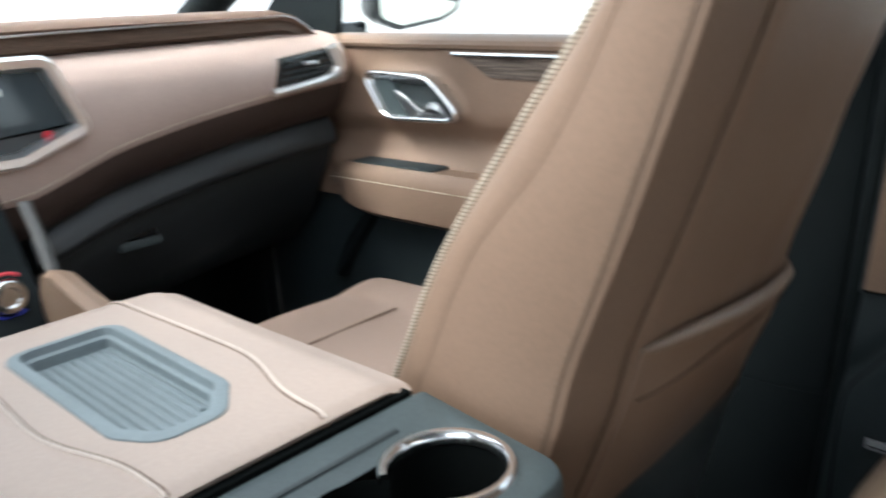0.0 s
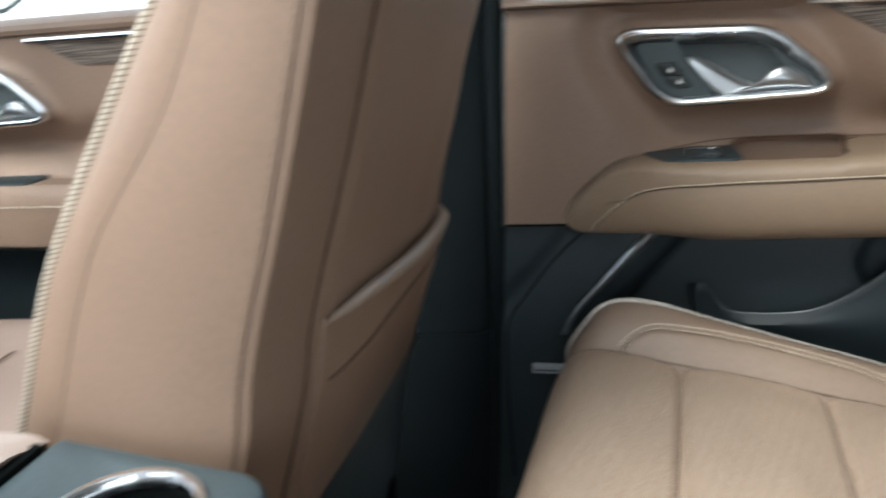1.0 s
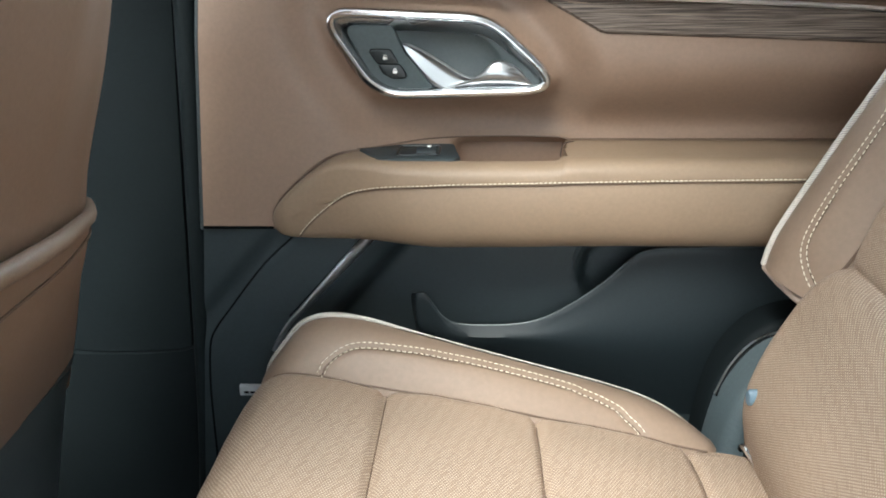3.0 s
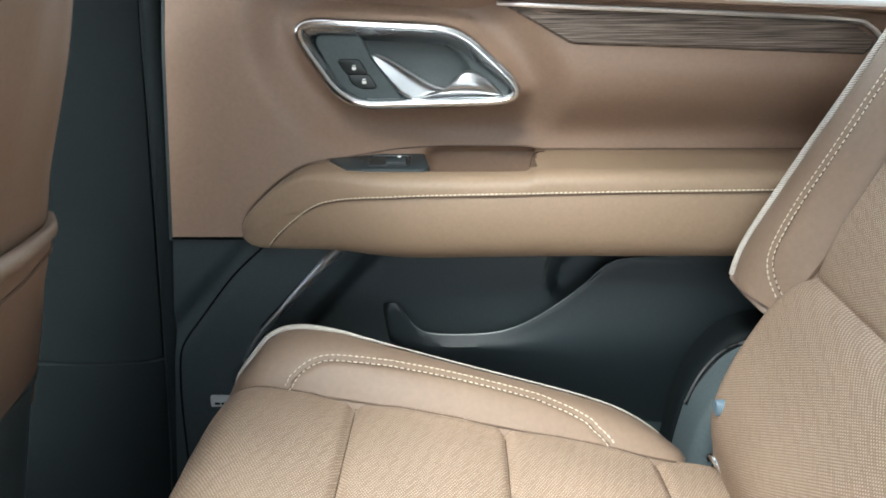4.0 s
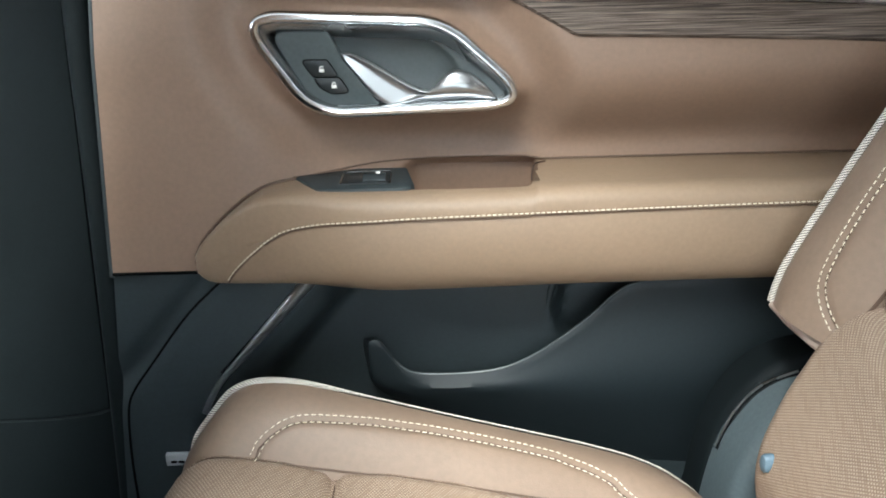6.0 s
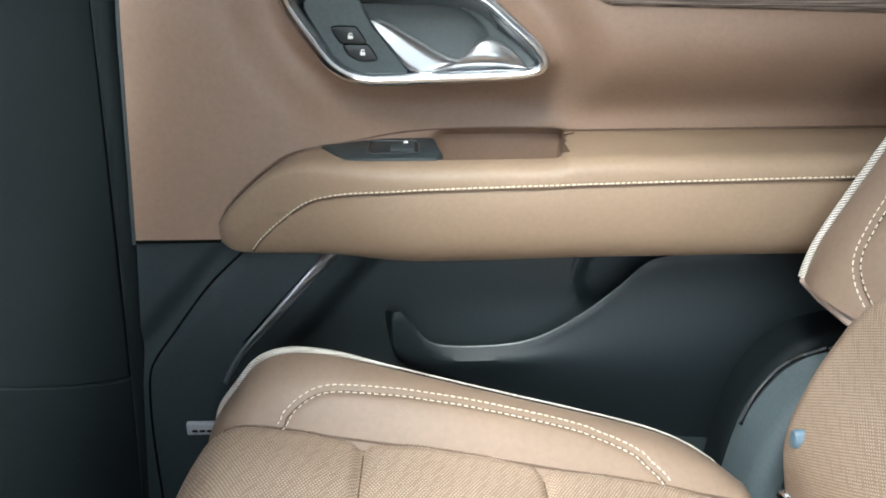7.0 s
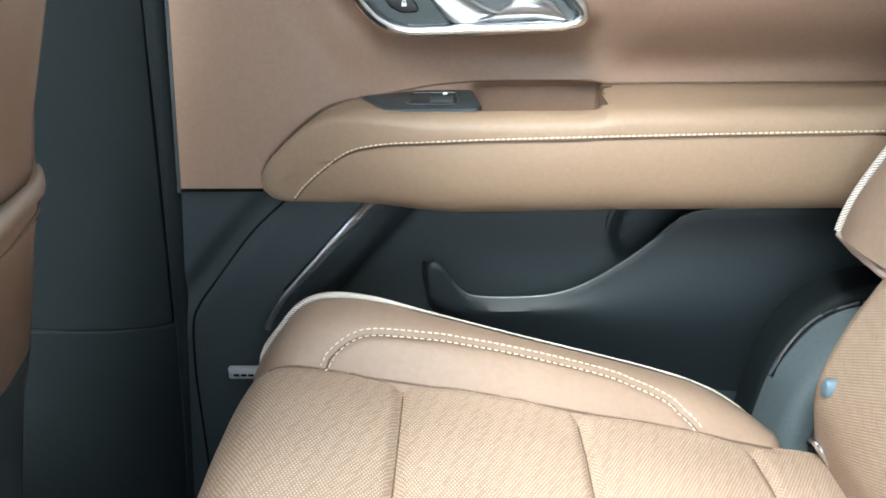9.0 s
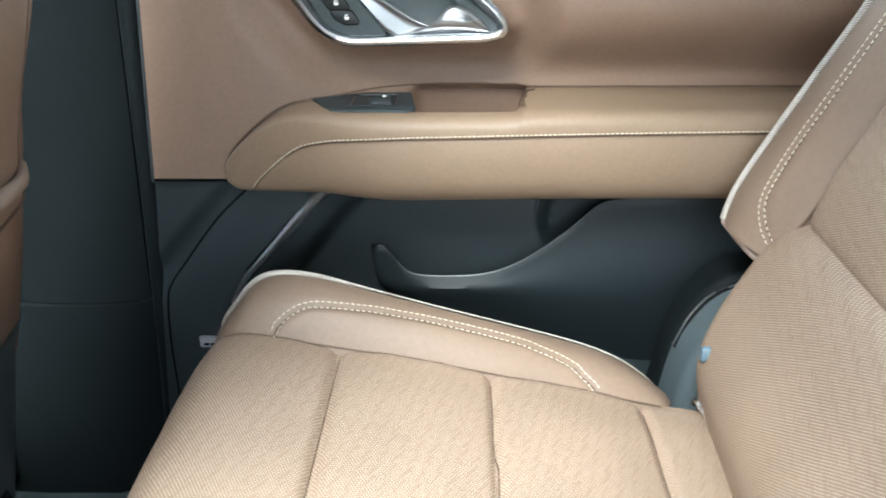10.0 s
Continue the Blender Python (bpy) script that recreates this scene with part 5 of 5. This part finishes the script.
    for sgn in (-1, 1):
        curve = spline([(-0.55, KY + sgn * 0.078, 0), (-0.46, KY + sgn * 0.082, 0), (-0.35, KY + sgn * 0.087, 0), (-0.27, KY + sgn * 0.087, 0), (-0.195, KY + sgn * 0.067, 0), (-0.138, KY + sgn * 0.063, 0)], 10)
        part("lid_welt", tube([Vector((p.x, p.y, lid_z(p.x, p.y) + 0.0004)) for p in curve], 0.0016, 6), LEATHER_WELT, lid, "pale raised welt")
        part("lid_seam", tube([Vector((p.x, p.y - sgn * 0.003, lid_z(p.x, p.y) + 0.0002)) for p in curve], 0.0007, 5), SEAM, lid)
    tr = part("rubber_tray", around(tray, [(0.0125, ZL - 0.003), (0.0115, ZL + 0.0015), (0.007, ZL + 0.0032), (0.001, ZL + 0.0030), (-0.0005, ZL - 0.004), (-0.004, ZL - 0.006), (-0.005, ZL - 0.02), (0.008, ZL - 0.02)], "z"), RUBBER, lid, "blue-grey rubber tray with ridges")
    part("tray_floor", plate(tray, ZL - 0.016, ZL - 0.021, 0.001, "z"), RUBBER, tr)
    for k in range(9):
        yk = KY - 0.038 + 0.0088 * k
        x1 = -0.222 if yk < KY + 0.02 else -0.245
        part("ridge", tube([(-0.43, yk, ZL - 0.0158), (x1, yk, ZL - 0.0158)], 0.0024, 6), RUBBER, tr)
    # front end: leather knee pad, metal rail, rotary knob on a black panel
    part("knee_rail", loft([[Vector((x, KY + 0.115 + dy + w, z + dz)) for dy, dz in ((0, -0.14), (0.03, -0.14), (0.038, -0.03), (0.03, 0.0), (0.012, 0.006), (0, 0.0))] for x, z, w in ((-0.795, 0.540, -0.02), (-0.775, 0.570, -0.02), (-0.73, 0.578, -0.025), (-0.66, 0.570, -0.03), (-0.60, 0.56, -0.03), (-0.54, 0.54, -0.02))]), LEATHER, con, "tan leather knee pad")
    part("metal_rail", tube([(-0.862, KY + 0.122, 0.650), (-0.835, KY + 0.122, 0.614), (-0.79, KY + 0.118, 0.555)], 0.011, 10, flat=0.7), DARK_METAL, con, "brushed metal side rail")
    pan = part("control_panel", shell([[Vector((-0.900 + 0.085 * t, KY + v, 0.67 - 0.125 * t)) for v in (-0.12, 0, 0.10)] for t in (0, 0.5, 1, 1.6, 2.4, 3.4)], (-0.02, 0, -0.02)), BLACK_SOFT, con, "black control panel")
    KX, KZ = -0.802, 0.549
    part("rotary_knob", lathe([(0.024, -0.004), (0.024, 0.008), (0.021, 0.013), (0.014, 0.014), (0.012, 0.010), (0.0001, 0.010)], (KX, 0.008, KZ), "x", 28), CHROME, pan, "chrome rotary knob")
    part("red_arc", tube([(KX + 0.002, 0.008 + 0.030 * math.cos(a), KZ + 0.030 * math.sin(a)) for a in np.linspace(0.9, 2.4, 9)], 0.0024, 5), RED_MARK, pan)
    part("blue_arc", tube([(KX + 0.002, 0.008 + 0.030 * math.cos(a), KZ + 0.030 * math.sin(a)) for a in np.linspace(-2.2, -0.9, 9)], 0.0024, 5), BLUE_MARK, pan)
    return con


console = build_console()


# ---- dashboard ----
def build_dash():
    dash = thing("dashboard", "tan leather dashboard with dark wood strip, screen and air vent", "dashboard", at=(-1.2, CY, 0.4))

    def low(y):
        u = abs(y - CY)
        return table(u, [(0.0, 0.628), (0.14, 0.635), (0.20, 0.651), (0.30, 0.681), (0.5, 0.714), (0.78, 0.740)])

    def nose(y):
        return -0.945 + 0.02 * smooth01(0.35, 0.0, abs(y - CY))
    ys = np.linspace(CY - 0.76, CY + 0.76, 61)

    def ring_upper(y):
        n = nose(y)
        b = low(y)
        pts = [(-1.40, 0.80), (n - 0.075, 0.835), (n - 0.055, 0.832), (n - 0.030, 0.826), (n - 0.008, 0.808), (n + 0.006, 0.780), (n + 0.007, (0.78 + b) / 2), (n + 0.002, b + 0.012), (n - 0.006, b), (n - 0.016, b - 0.002), (n - 0.05, b - 0.002), (n - 0.085, b - 0.004), (n - 0.10, b - 0.008), (-1.40, b - 0.02)]
        return [Vector((x, y, z)) for x, z in pts]
    part("leather_face", loft([ring_upper(y) for y in ys]), DASH_FACE_LIT, dash, "padded tan leather dashboard face")
    # brown underside band, its colour darkened to carry the shade below the edge
    part("lower_band", loft([[Vector((nose(y) + dx, y, low(y) + dz)) for dx, dz in ((-0.03, 0.004), (-0.009, 0.000), (-0.011, -0.010), (-0.026, -0.036), (-0.056, -0.066), (-0.09, -0.074), (-0.09, 0.002))] for y in ys]), BROWN_TRIM, dash, "brown band under the leather edge, darkened as shade")
    part("lower_stitching", threads([[Vector((nose(y) + 0.004, y, low(y) + 0.012)) for y in ys[30:]]], 0.006, 0.002, 0.0008), THREAD, dash, "cream stitching")

    def end(y):
        return 0.075 * max(0.0, (abs(y - CY) - 0.655) / 0.105) ** 2

    def ring_strip(y):
        n = nose(y)
        return [Vector((n + dx, y, z - end(y))) for dx, z in ((-0.09, 0.832), (-0.06, 0.836), (-0.052, 0.842), (-0.055, 0.866), (-0.09, 0.868))]
    part("wood_strip", loft([ring_strip(y) for y in ys]), WOOD_DASH, dash, "dark wood strip")

    def ring_top(y):
        n = nose(y)
        return [Vector((x, y, z - 0.008 * (y - CY) ** 2 / 0.5 - end(y))) for x, z in ((n - 0.09, 0.866), (n - 0.048, 0.867), (n - 0.042, 0.873), (n - 0.05, 0.880), (n - 0.08, 0.885), (-1.15, 0.888), (-1.6, 0.87), (-1.85, 0.84), (-1.85, 0.80))]
    part("dash_top", loft([ring_top(y) for y in ys]), material("brown_dash_top", (0.14, 0.085, 0.06), 0.75, grain=0.3, grain_size=0.001), dash, "dark brown dashboard top")
    part("bright_line", tube([Vector((nose(y) - 0.0445, y, 0.8665 - end(y))) for y in ys], 0.0022, 6), SATIN, dash, "fine metal line")

    def ring_low(y):
        n = nose(y)
        b = low(y) - 0.07
        return [Vector((x, y, z)) for x, z in ((-1.40, b), (n - 0.085, b + 0.012), (n - 0.066, b - 0.002), (n - 0.052, b - 0.026), (n - 0.048, b - 0.040), (n - 0.052, b - 0.050), (n - 0.062, b - 0.056), (n - 0.071, b - 0.058), (n - 0.073, b - 0.066), (n - 0.086, b - 0.095), (n - 0.112, b - 0.13), (n - 0.15, b - 0.20), (n - 0.24, b - 0.28), (-1.40, b - 0.32))]
    lower = part("lower_dash", loft([ring_low(y) for y in ys if y > CY + 0.13]), DASH_GREY, dash, "dark grey plastic lower dash with glovebox")
    part("kick_panel", block((-1.88, 0.70, 0.0), (-1.30, 0.74, 0.70), 0.01), BLACK_SOFT, dash, "black footwell side panel")
    gz = low(CY + 0.33) - 0.07 - 0.10
    part("glovebox_latch", block((nose(0.3) - 0.118, 0.262, gz - 0.022), (nose(0.3) - 0.088, 0.338, gz - 0.004), 0.004), GREY_PLASTIC, lower, "grey glovebox latch")
    part("latch_hollow", block((nose(0.3) - 0.118, 0.268, gz - 0.004), (nose(0.3) - 0.0865, 0.332, gz + 0.014), 0.004), BLACK_GLOSS, lower, "dark finger hollow over the latch")
    # screen with a faceted chrome frame
    so = rounded([(CY - 0.30, 0.690), (0.100, 0.690), (0.205, 0.727), (0.160, 0.838), (CY - 0.30, 0.842)], [0.01, 0.05, 0.02, 0.03, 0.01], 6)
    X = -0.915
    fr = part("screen_frame", around(so, [(0.001, X - 0.03), (0.002, X + 0.003), (-0.003, X + 0.010), (-0.014, X + 0.008), (-0.020, X - 0.006), (-0.020, X - 0.03)], "x"), VENT_METAL, dash, "wide chrome screen frame")
    sc = part("screen", plate([p - n * 0.019 for p, n in zip(so, outline_normals(so))], X - 0.006, X - 0.03, 0.001, "x"), SCREEN, fr, "dark touch screen with faint icons")
    part("screen_bar", block((X - 0.0055, 0.045, 0.79), (X - 0.0048, 0.09, 0.80), 0.0002), WHITE_MARK, sc)
    part("screen_icon", lathe([(0.0001, 0.0), (0.007, 0.0), (0.007, 0.0008), (0.0001, 0.001)], (X - 0.0058, 0.142, 0.728), "x", 14), RED_MARK, sc)
    # vent with a bright frame
    XV = nose(0.6) + 0.011
    vo = rounded([(0.548, 0.744), (0.672, 0.758), (0.694, 0.780), (0.685, 0.806), (0.566, 0.795)], [0.006, 0.014, 0.01, 0.006, 0.006], 5)
    vt = part("air_vent", plate(vo, XV + 0.001, XV - 0.03, 0.002, "x"), BLACK_GLOSS, dash, "black air vent with slats")
    part("vent_frame", tube(spline([(XV + 0.002, 0.541, 0.737), (XV + 0.003, 0.600, 0.743), (XV + 0.003, 0.664, 0.751), (XV + 0.002, 0.689, 0.764), (XV + 0.001, 0.689, 0.785), (XV + 0.001, 0.679, 0.808)], 6), [0.0080 + 0.0050 * smooth01(10, 22, k) for k in range(31)], 10), VENT_METAL, vt, "bright chrome vent frame")
    for k in range(4):
        z = 0.758 + 0.011 * k
        part("slat", shell([[Vector((XV + 0.004 - d, 0.563 + 0.004 * k + 0.112 * u, z + 0.010 * u + 0.003 * d / 0.01)) for u in (0, 0.5, 1)] for d in (0.0, 0.012)], (0, 0, -0.0025)), BLACK, vt)
    part("vent_tab", block((XV + 0.003, 0.610, 0.779), (XV + 0.010, 0.640, 0.786), 0.002), SATIN, vt, "bright vent tab")
    return dash


dash = build_dash()


# ---- front door ----
def build_front_door():
    door = thing("front_car_door", "tan leather front car door panel with chrome handle, closed", "car door", at=(-0.8, 0.78, 0.05))
    OFF = Vector((-1.055, -0.030, 0.027))

    def fy(x, z):
        y = 0.735 + 0.05 * (z - 0.5)
        y += 0.034 * math.exp(-((z - 0.628) / 0.03) ** 2)
        d = outline_distance(x - OFF.x, z - OFF.z, BEZEL_COARSE)
        y += (0.009 * math.exp(-(d / 0.045) ** 2) - 0.006 * math.exp(-(d / 0.011) ** 2)) if d > 0 else 0.045 * smooth01(0.0, 0.012, -d)
        return y

    def top(x):
        return 0.800 - 0.020 * (x + 0.95)
    rows = []
    for i in range(45):
        t = i / 44
        rows.append([Vector((x, fy(x, 0.50 + (top(x) - 0.50) * t), 0.50 + (top(x) - 0.50) * t)) for x in np.linspace(-1.30, -0.28, 120)])
    part("upper_panel", shell(rows, (0, 0.02, 0)), LEATHER, door, "smooth tan leather upper door panel")
    rings = []
    for x in np.linspace(-1.30, -0.28, 24):
        z0 = top(x)
        rings.append([Vector((x, y - 0.012, z0 + dz)) for y, dz in ((0.768, 0.0015), (0.7575, 0.002), (0.7545, 0.0085), (0.757, 0.0155), (0.766, 0.0205), (0.785, 0.0235), (0.832, 0.022), (0.832, -0.01))])
    part("sill_cap", loft(rings), LEATHER, door, "padded tan leather window sill")
    part("sill_seam", tube([(x, 0.7495, top(x) + 0.0005) for x in np.linspace(-1.3, -0.28, 24)], 0.0022), SEAM, door)
    wood = rounded([(-0.676, top(-0.67) - 0.006), (-0.60, top(-0.6) - 0.045), (-0.30, top(-0.3) - 0.048), (-0.30, top(-0.3) - 0.010)], [0.002, 0.02, 0.005, 0.005], 5)
    part("wood_inlay", loft([[Vector((p.x, fy(p.x, p.y) + d, p.y)) for p in wood] for d in (0.006, -0.003)]), WOOD, door, "dark grey-brown open-pore wood inlay")
    part("bright_strip", tube([Vector((x, fy(x, top(x) - 0.006) - 0.007, top(x) - 0.007)) for x in np.linspace(-0.682, -0.30, 12)], 0.0045, 8), CHROME, door, "thin chrome strip")
    # handle parts share the rear door's meshes
    for ch in rear_door.children:
        if ch.name.startswith("handle_bezel"):
            src = ch
    bez = new("handle_bezel", src.data)
    bez.parent = door
    bez.matrix_parent_inverse = Matrix.Translation(-door.location)
    bez.location = OFF
    bez["label"] = "bright chrome handle surround"
    for ch in src.children:
        ob = new(ch.name.split(".")[0], ch.data)
        ob.parent = bez
        if "label" in ch:
            ob["label"] = ch["label"]
    # armrest
    rings = []
    for x in np.linspace(-1.05, -0.30, 40):
        f = smooth01(-1.05, -0.94, x)
        yi = 0.735 - 0.055 * f
        zt = 0.585 - 0.035 * (1 - f)
        zb = 0.482 + 0.050 * (1 - smooth01(-1.06, -0.84, x)) ** 1.5
        rings.append([Vector((x, y, z)) for y, z in ((0.80, zb), (yi + 0.02, zb), (yi + 0.004, zb + 0.012), (yi, zb + 0.04), (yi + 0.001, zt - 0.030), (yi + 0.006, zt - 0.010), (yi + 0.018, zt), (0.80, zt - 0.004))])
    arm = part("armrest", loft(rings), LEATHER, door, "padded tan leather armrest")
    part("stitching", threads([[Vector((x, 0.735 - 0.055 * smooth01(-1.07, -0.95, x) - 0.0005, 0.557 - 0.02 * (1 - smooth01(-1.07, -0.95, x)))) for x in np.linspace(-1.02, -0.31, 40)]], 0.0045, 0.0016, 0.0009), THREAD, arm, "single row of cream stitching")
    part("switch_panel", block((-0.93, 0.70, 0.578), (-0.71, 0.756, 0.5885), 0.004), BLACK, arm, "black window switch panel")
    rows = []
    for z in np.linspace(0.06, 0.50, 20):
        rows.append([Vector((x, 0.752 + 0.02 * math.sin((0.5 - z) * 7) * smooth01(-1.2, -0.8, x), z)) for x in np.linspace(-1.32, -0.27, 30)])
    low = part("lower_panel", shell(rows, (0, 0.03, 0)), BLACK, door, "black grained plastic lower door panel")
    part("pod_edge", tube([(-0.93, 0.752, 0.48), (-1.0, 0.745, 0.40), (-1.05, 0.742, 0.32)], 0.014, 8), BLACK_SOFT, low, "rounded speaker pod edge")
    part("map_pocket", loft([[Vector((x, y, z)) for y, z in ((0.79, 0.30), (0.725, 0.31), (0.718, 0.295), (0.715, 0.15), (0.74, 0.08), (0.79, 0.08))] for x in np.linspace(-0.90, -0.32, 12)]), BLACK, low, "black map pocket")
    frame_bm = merged(tube([(-1.34, 0.83, 0.80), (-0.98, 0.76, 1.06), (-0.82, 0.74, 1.14), (-0.3, 0.745, 1.17)], 0.025, 8), tube([(-0.255, 0.85, 0.76), (-0.25, 0.80, 0.98), (-0.235, 0.75, 1.17)], 0.022, 8))
    part("window_frame", frame_bm, BLACK, door, "black upper window frame")
    part("sail_trim", loft([[Vector((x, y, z)) for x, z in ((-1.34, 0.80), (-1.035, 0.80), (-1.015, 0.85), (-1.00, 0.93), (-0.97, 1.04), (-1.06, 1.02), (-1.25, 0.89))] for y in (0.770, 0.782)]), BLACK_SOFT, door, "black corner trim behind the mirror")
    pane = part("glass_pane", shell([[Vector((-1.28 + 1.03 * u + 0.32 * v * (1 - u), 0.85 - 0.085 * v, 0.74 + 0.40 * v)) for u in (0, 0.5, 1)] for v in (0, 0.33, 0.66, 1)], (0, 0.004, 0)), GLASS, door, "clear window glass")
    pane.visible_shadow = False
    return door


front_door = build_front_door()

# ---- windscreen pillars and glass ----
scr = thing("windscreen", "clear laminated windscreen between black pillars", "windscreen", at=(-1.5, CY, 0.8))
pane = part("glass_pane", shell([[Vector((-1.80 + 0.92 * v, CY + 0.76 * u * (1 - 0.1 * v), 0.86 + 0.34 * v)) for u in (-1, -0.5, 0, 0.5, 1)] for v in (0, 0.33, 0.66, 1)], (0, 0, 0.005)), GLASS, scr, "clear laminated glass")
pane.visible_shadow = False
for sgn in (-1, 1):
    part("screen_pillar", tube([(-1.75, CY + sgn * 0.83, 0.80), (-1.45, CY + sgn * 0.82, 0.93), (-1.15, CY + sgn * 0.80, 1.06), (-0.86, CY + sgn * 0.73, 1.18)], 0.045, 10), BLACK_SOFT, scr, "black windscreen pillar trim")
part("header_rail", tube([(-0.87, CY - 0.73, 1.19), (-0.87, CY + 0.73, 1.19)], 0.035, 10), HEADLINER, scr, "pale header rail")

# ---- outside ----
mir = thing("door_mirror", "black door mirror with chrome edge outside the front window", "car mirror", at=(-1.2, 1.05, 0.83))
o = rounded([(1.0, 0.835), (1.07, 0.812), (1.22, 0.826), (1.285, 0.85), (1.295, 0.98), (1.0, 0.98)], 0.03, 6)
part("housing", loft([[Vector((-1.16 - 0.10 * k, 1.105 + (p.x - 1.105) * (1 - 0.35 * k * k), 0.90 + (p.y - 0.90) * (1 - 0.35 * k * k))) for p in o] for k in (0, 0.4, 0.8, 1.0)]), BLACK_GLOSS, mir, "gloss black housing")
part("mirror_glass", plate([Vector((1.105 + (p.x - 1.105) * 0.9, 0.90 + (p.y - 0.90) * 0.88)) for p in o], -1.155, -1.165, 0.002, "x"), MIRROR, mir, "reflecting mirror glass")
part("mount_arm", block((-1.27, 0.86, 0.80), (-1.19, 1.0, 0.84), 0.01), BLACK_GLOSS, mir, "black mount arm")

# the forecourt rises to a bank where the pickup stands
BANK = 0.33
rise = ((-400, -0.62), (-40, -0.62), (-8, -0.62), (3, -0.62), (4.5, -0.24), (6, BANK), (14, BANK), (60, BANK), (400, BANK))
tagged(part("ground", shell([[Vector((x, y, z)) for y, z in rise] for x in (-400, -40, -8, 8, 40, 400)], (0, 0, -0.3)), CONCRETE), "pale concrete forecourt rising to a bank", "ground", kind="structure")


def build_parked_car():
    car = thing("parked_pickup", "dark grey parked pickup on pale concrete outside the window", "car", at=(2.4, 10.4, BANK))
    G, X = BANK, 0.2
    # side outline with its two wheel arches
    out = [(-0.16, 0.30), (-0.15, 0.62), (-0.05, 0.78), (0.55, 0.88), (1.15, 1.42), (1.5, 1.5), (2.4, 1.48), (2.75, 0.98), (4.55, 0.95), (4.6, 0.35), (4.15, 0.28)]
    out += [(3.72 + 0.41 * math.cos(a), 0.36 + 0.41 * math.sin(a)) for a in np.linspace(-0.2, math.pi + 0.2, 14)] + [(3.26, 0.06), (0.86, 0.06)]
    out += [(0.40 + 0.41 * math.cos(a), 0.36 + 0.41 * math.sin(a)) for a in np.linspace(-0.2, math.pi + 0.2, 14)]
    part("body", plate([Vector((x + X, z + G)) for x, z in out], 9.52, 11.3, 0.05, "y", 3), PAINT, car, "dark grey painted body", flat=False)
    part("underbody", block((X + 0.0, 9.80, G + 0.12), (X + 4.4, 11.2, G + 0.80), 0.02), BLACK_SOFT, car, "black underbody behind the wheels")
    part("side_step", block((X + 0.95, 9.44, G + 0.10), (X + 3.2, 9.56, G + 0.16), 0.015), SILVER, car, "pale side step")
    for x in (X + 0.40, X + 3.72):
        w = part("tyre", lathe([(0.19, -0.11), (0.33, -0.12), (0.355, -0.08), (0.36, 0.0), (0.355, 0.08), (0.33, 0.12), (0.19, 0.11)], (x, 9.63, G + 0.36), "y", 40), TYRE, car, "black tyre")
        rim = part("rim", lathe([(0.215, -0.125), (0.208, -0.13), (0.20, -0.11), (0.18, -0.06), (0.10, -0.05), (0.06, -0.075), (0.0001, -0.08)], (x, 9.63, G + 0.36), "y", 40), RIM, w, "pale alloy rim")
        for k in range(5):
            a = k * math.tau / 5 + 0.3
            part("spoke_hole", lathe([(0.035, -0.004), (0.034, -0.008), (0.0001, -0.008)], (x + 0.14 * math.cos(a), 9.575, G + 0.36 + 0.14 * math.sin(a)), "y", 10), BLACK, rim)
    wn2 = [(1.0, 0.92), (1.28, 1.38), (1.95, 1.40), (1.95, 0.95)]
    for o2 in (wn2, [(2.0, 0.95), (2.0, 1.40), (2.38, 1.38), (2.6, 0.98)]):
        part("side_window", plate(rounded([(x + X, z + G) for x, z in o2], 0.04, 4), 9.505, 9.55, 0.005), BLACK_GLOSS, car, "dark side window")
    for x in (0.95, 1.97, 2.7):
        part("door_gap", block((X + x - 0.006, 9.512, G + 0.15), (X + x + 0.006, 9.53, G + 0.93), 0.001), BLACK, car)
    part("door_handle", block((X + 1.75, 9.49, G + 0.80), (X + 1.92, 9.53, G + 0.83), 0.008), BLACK_GLOSS, car)
    part("white_label", block((X + 1.25, 9.513, G + 0.55), (X + 1.62, 9.53, G + 0.585), 0.001), WHITE_MARK, car, "short white stripe")
    return car


build_parked_car()
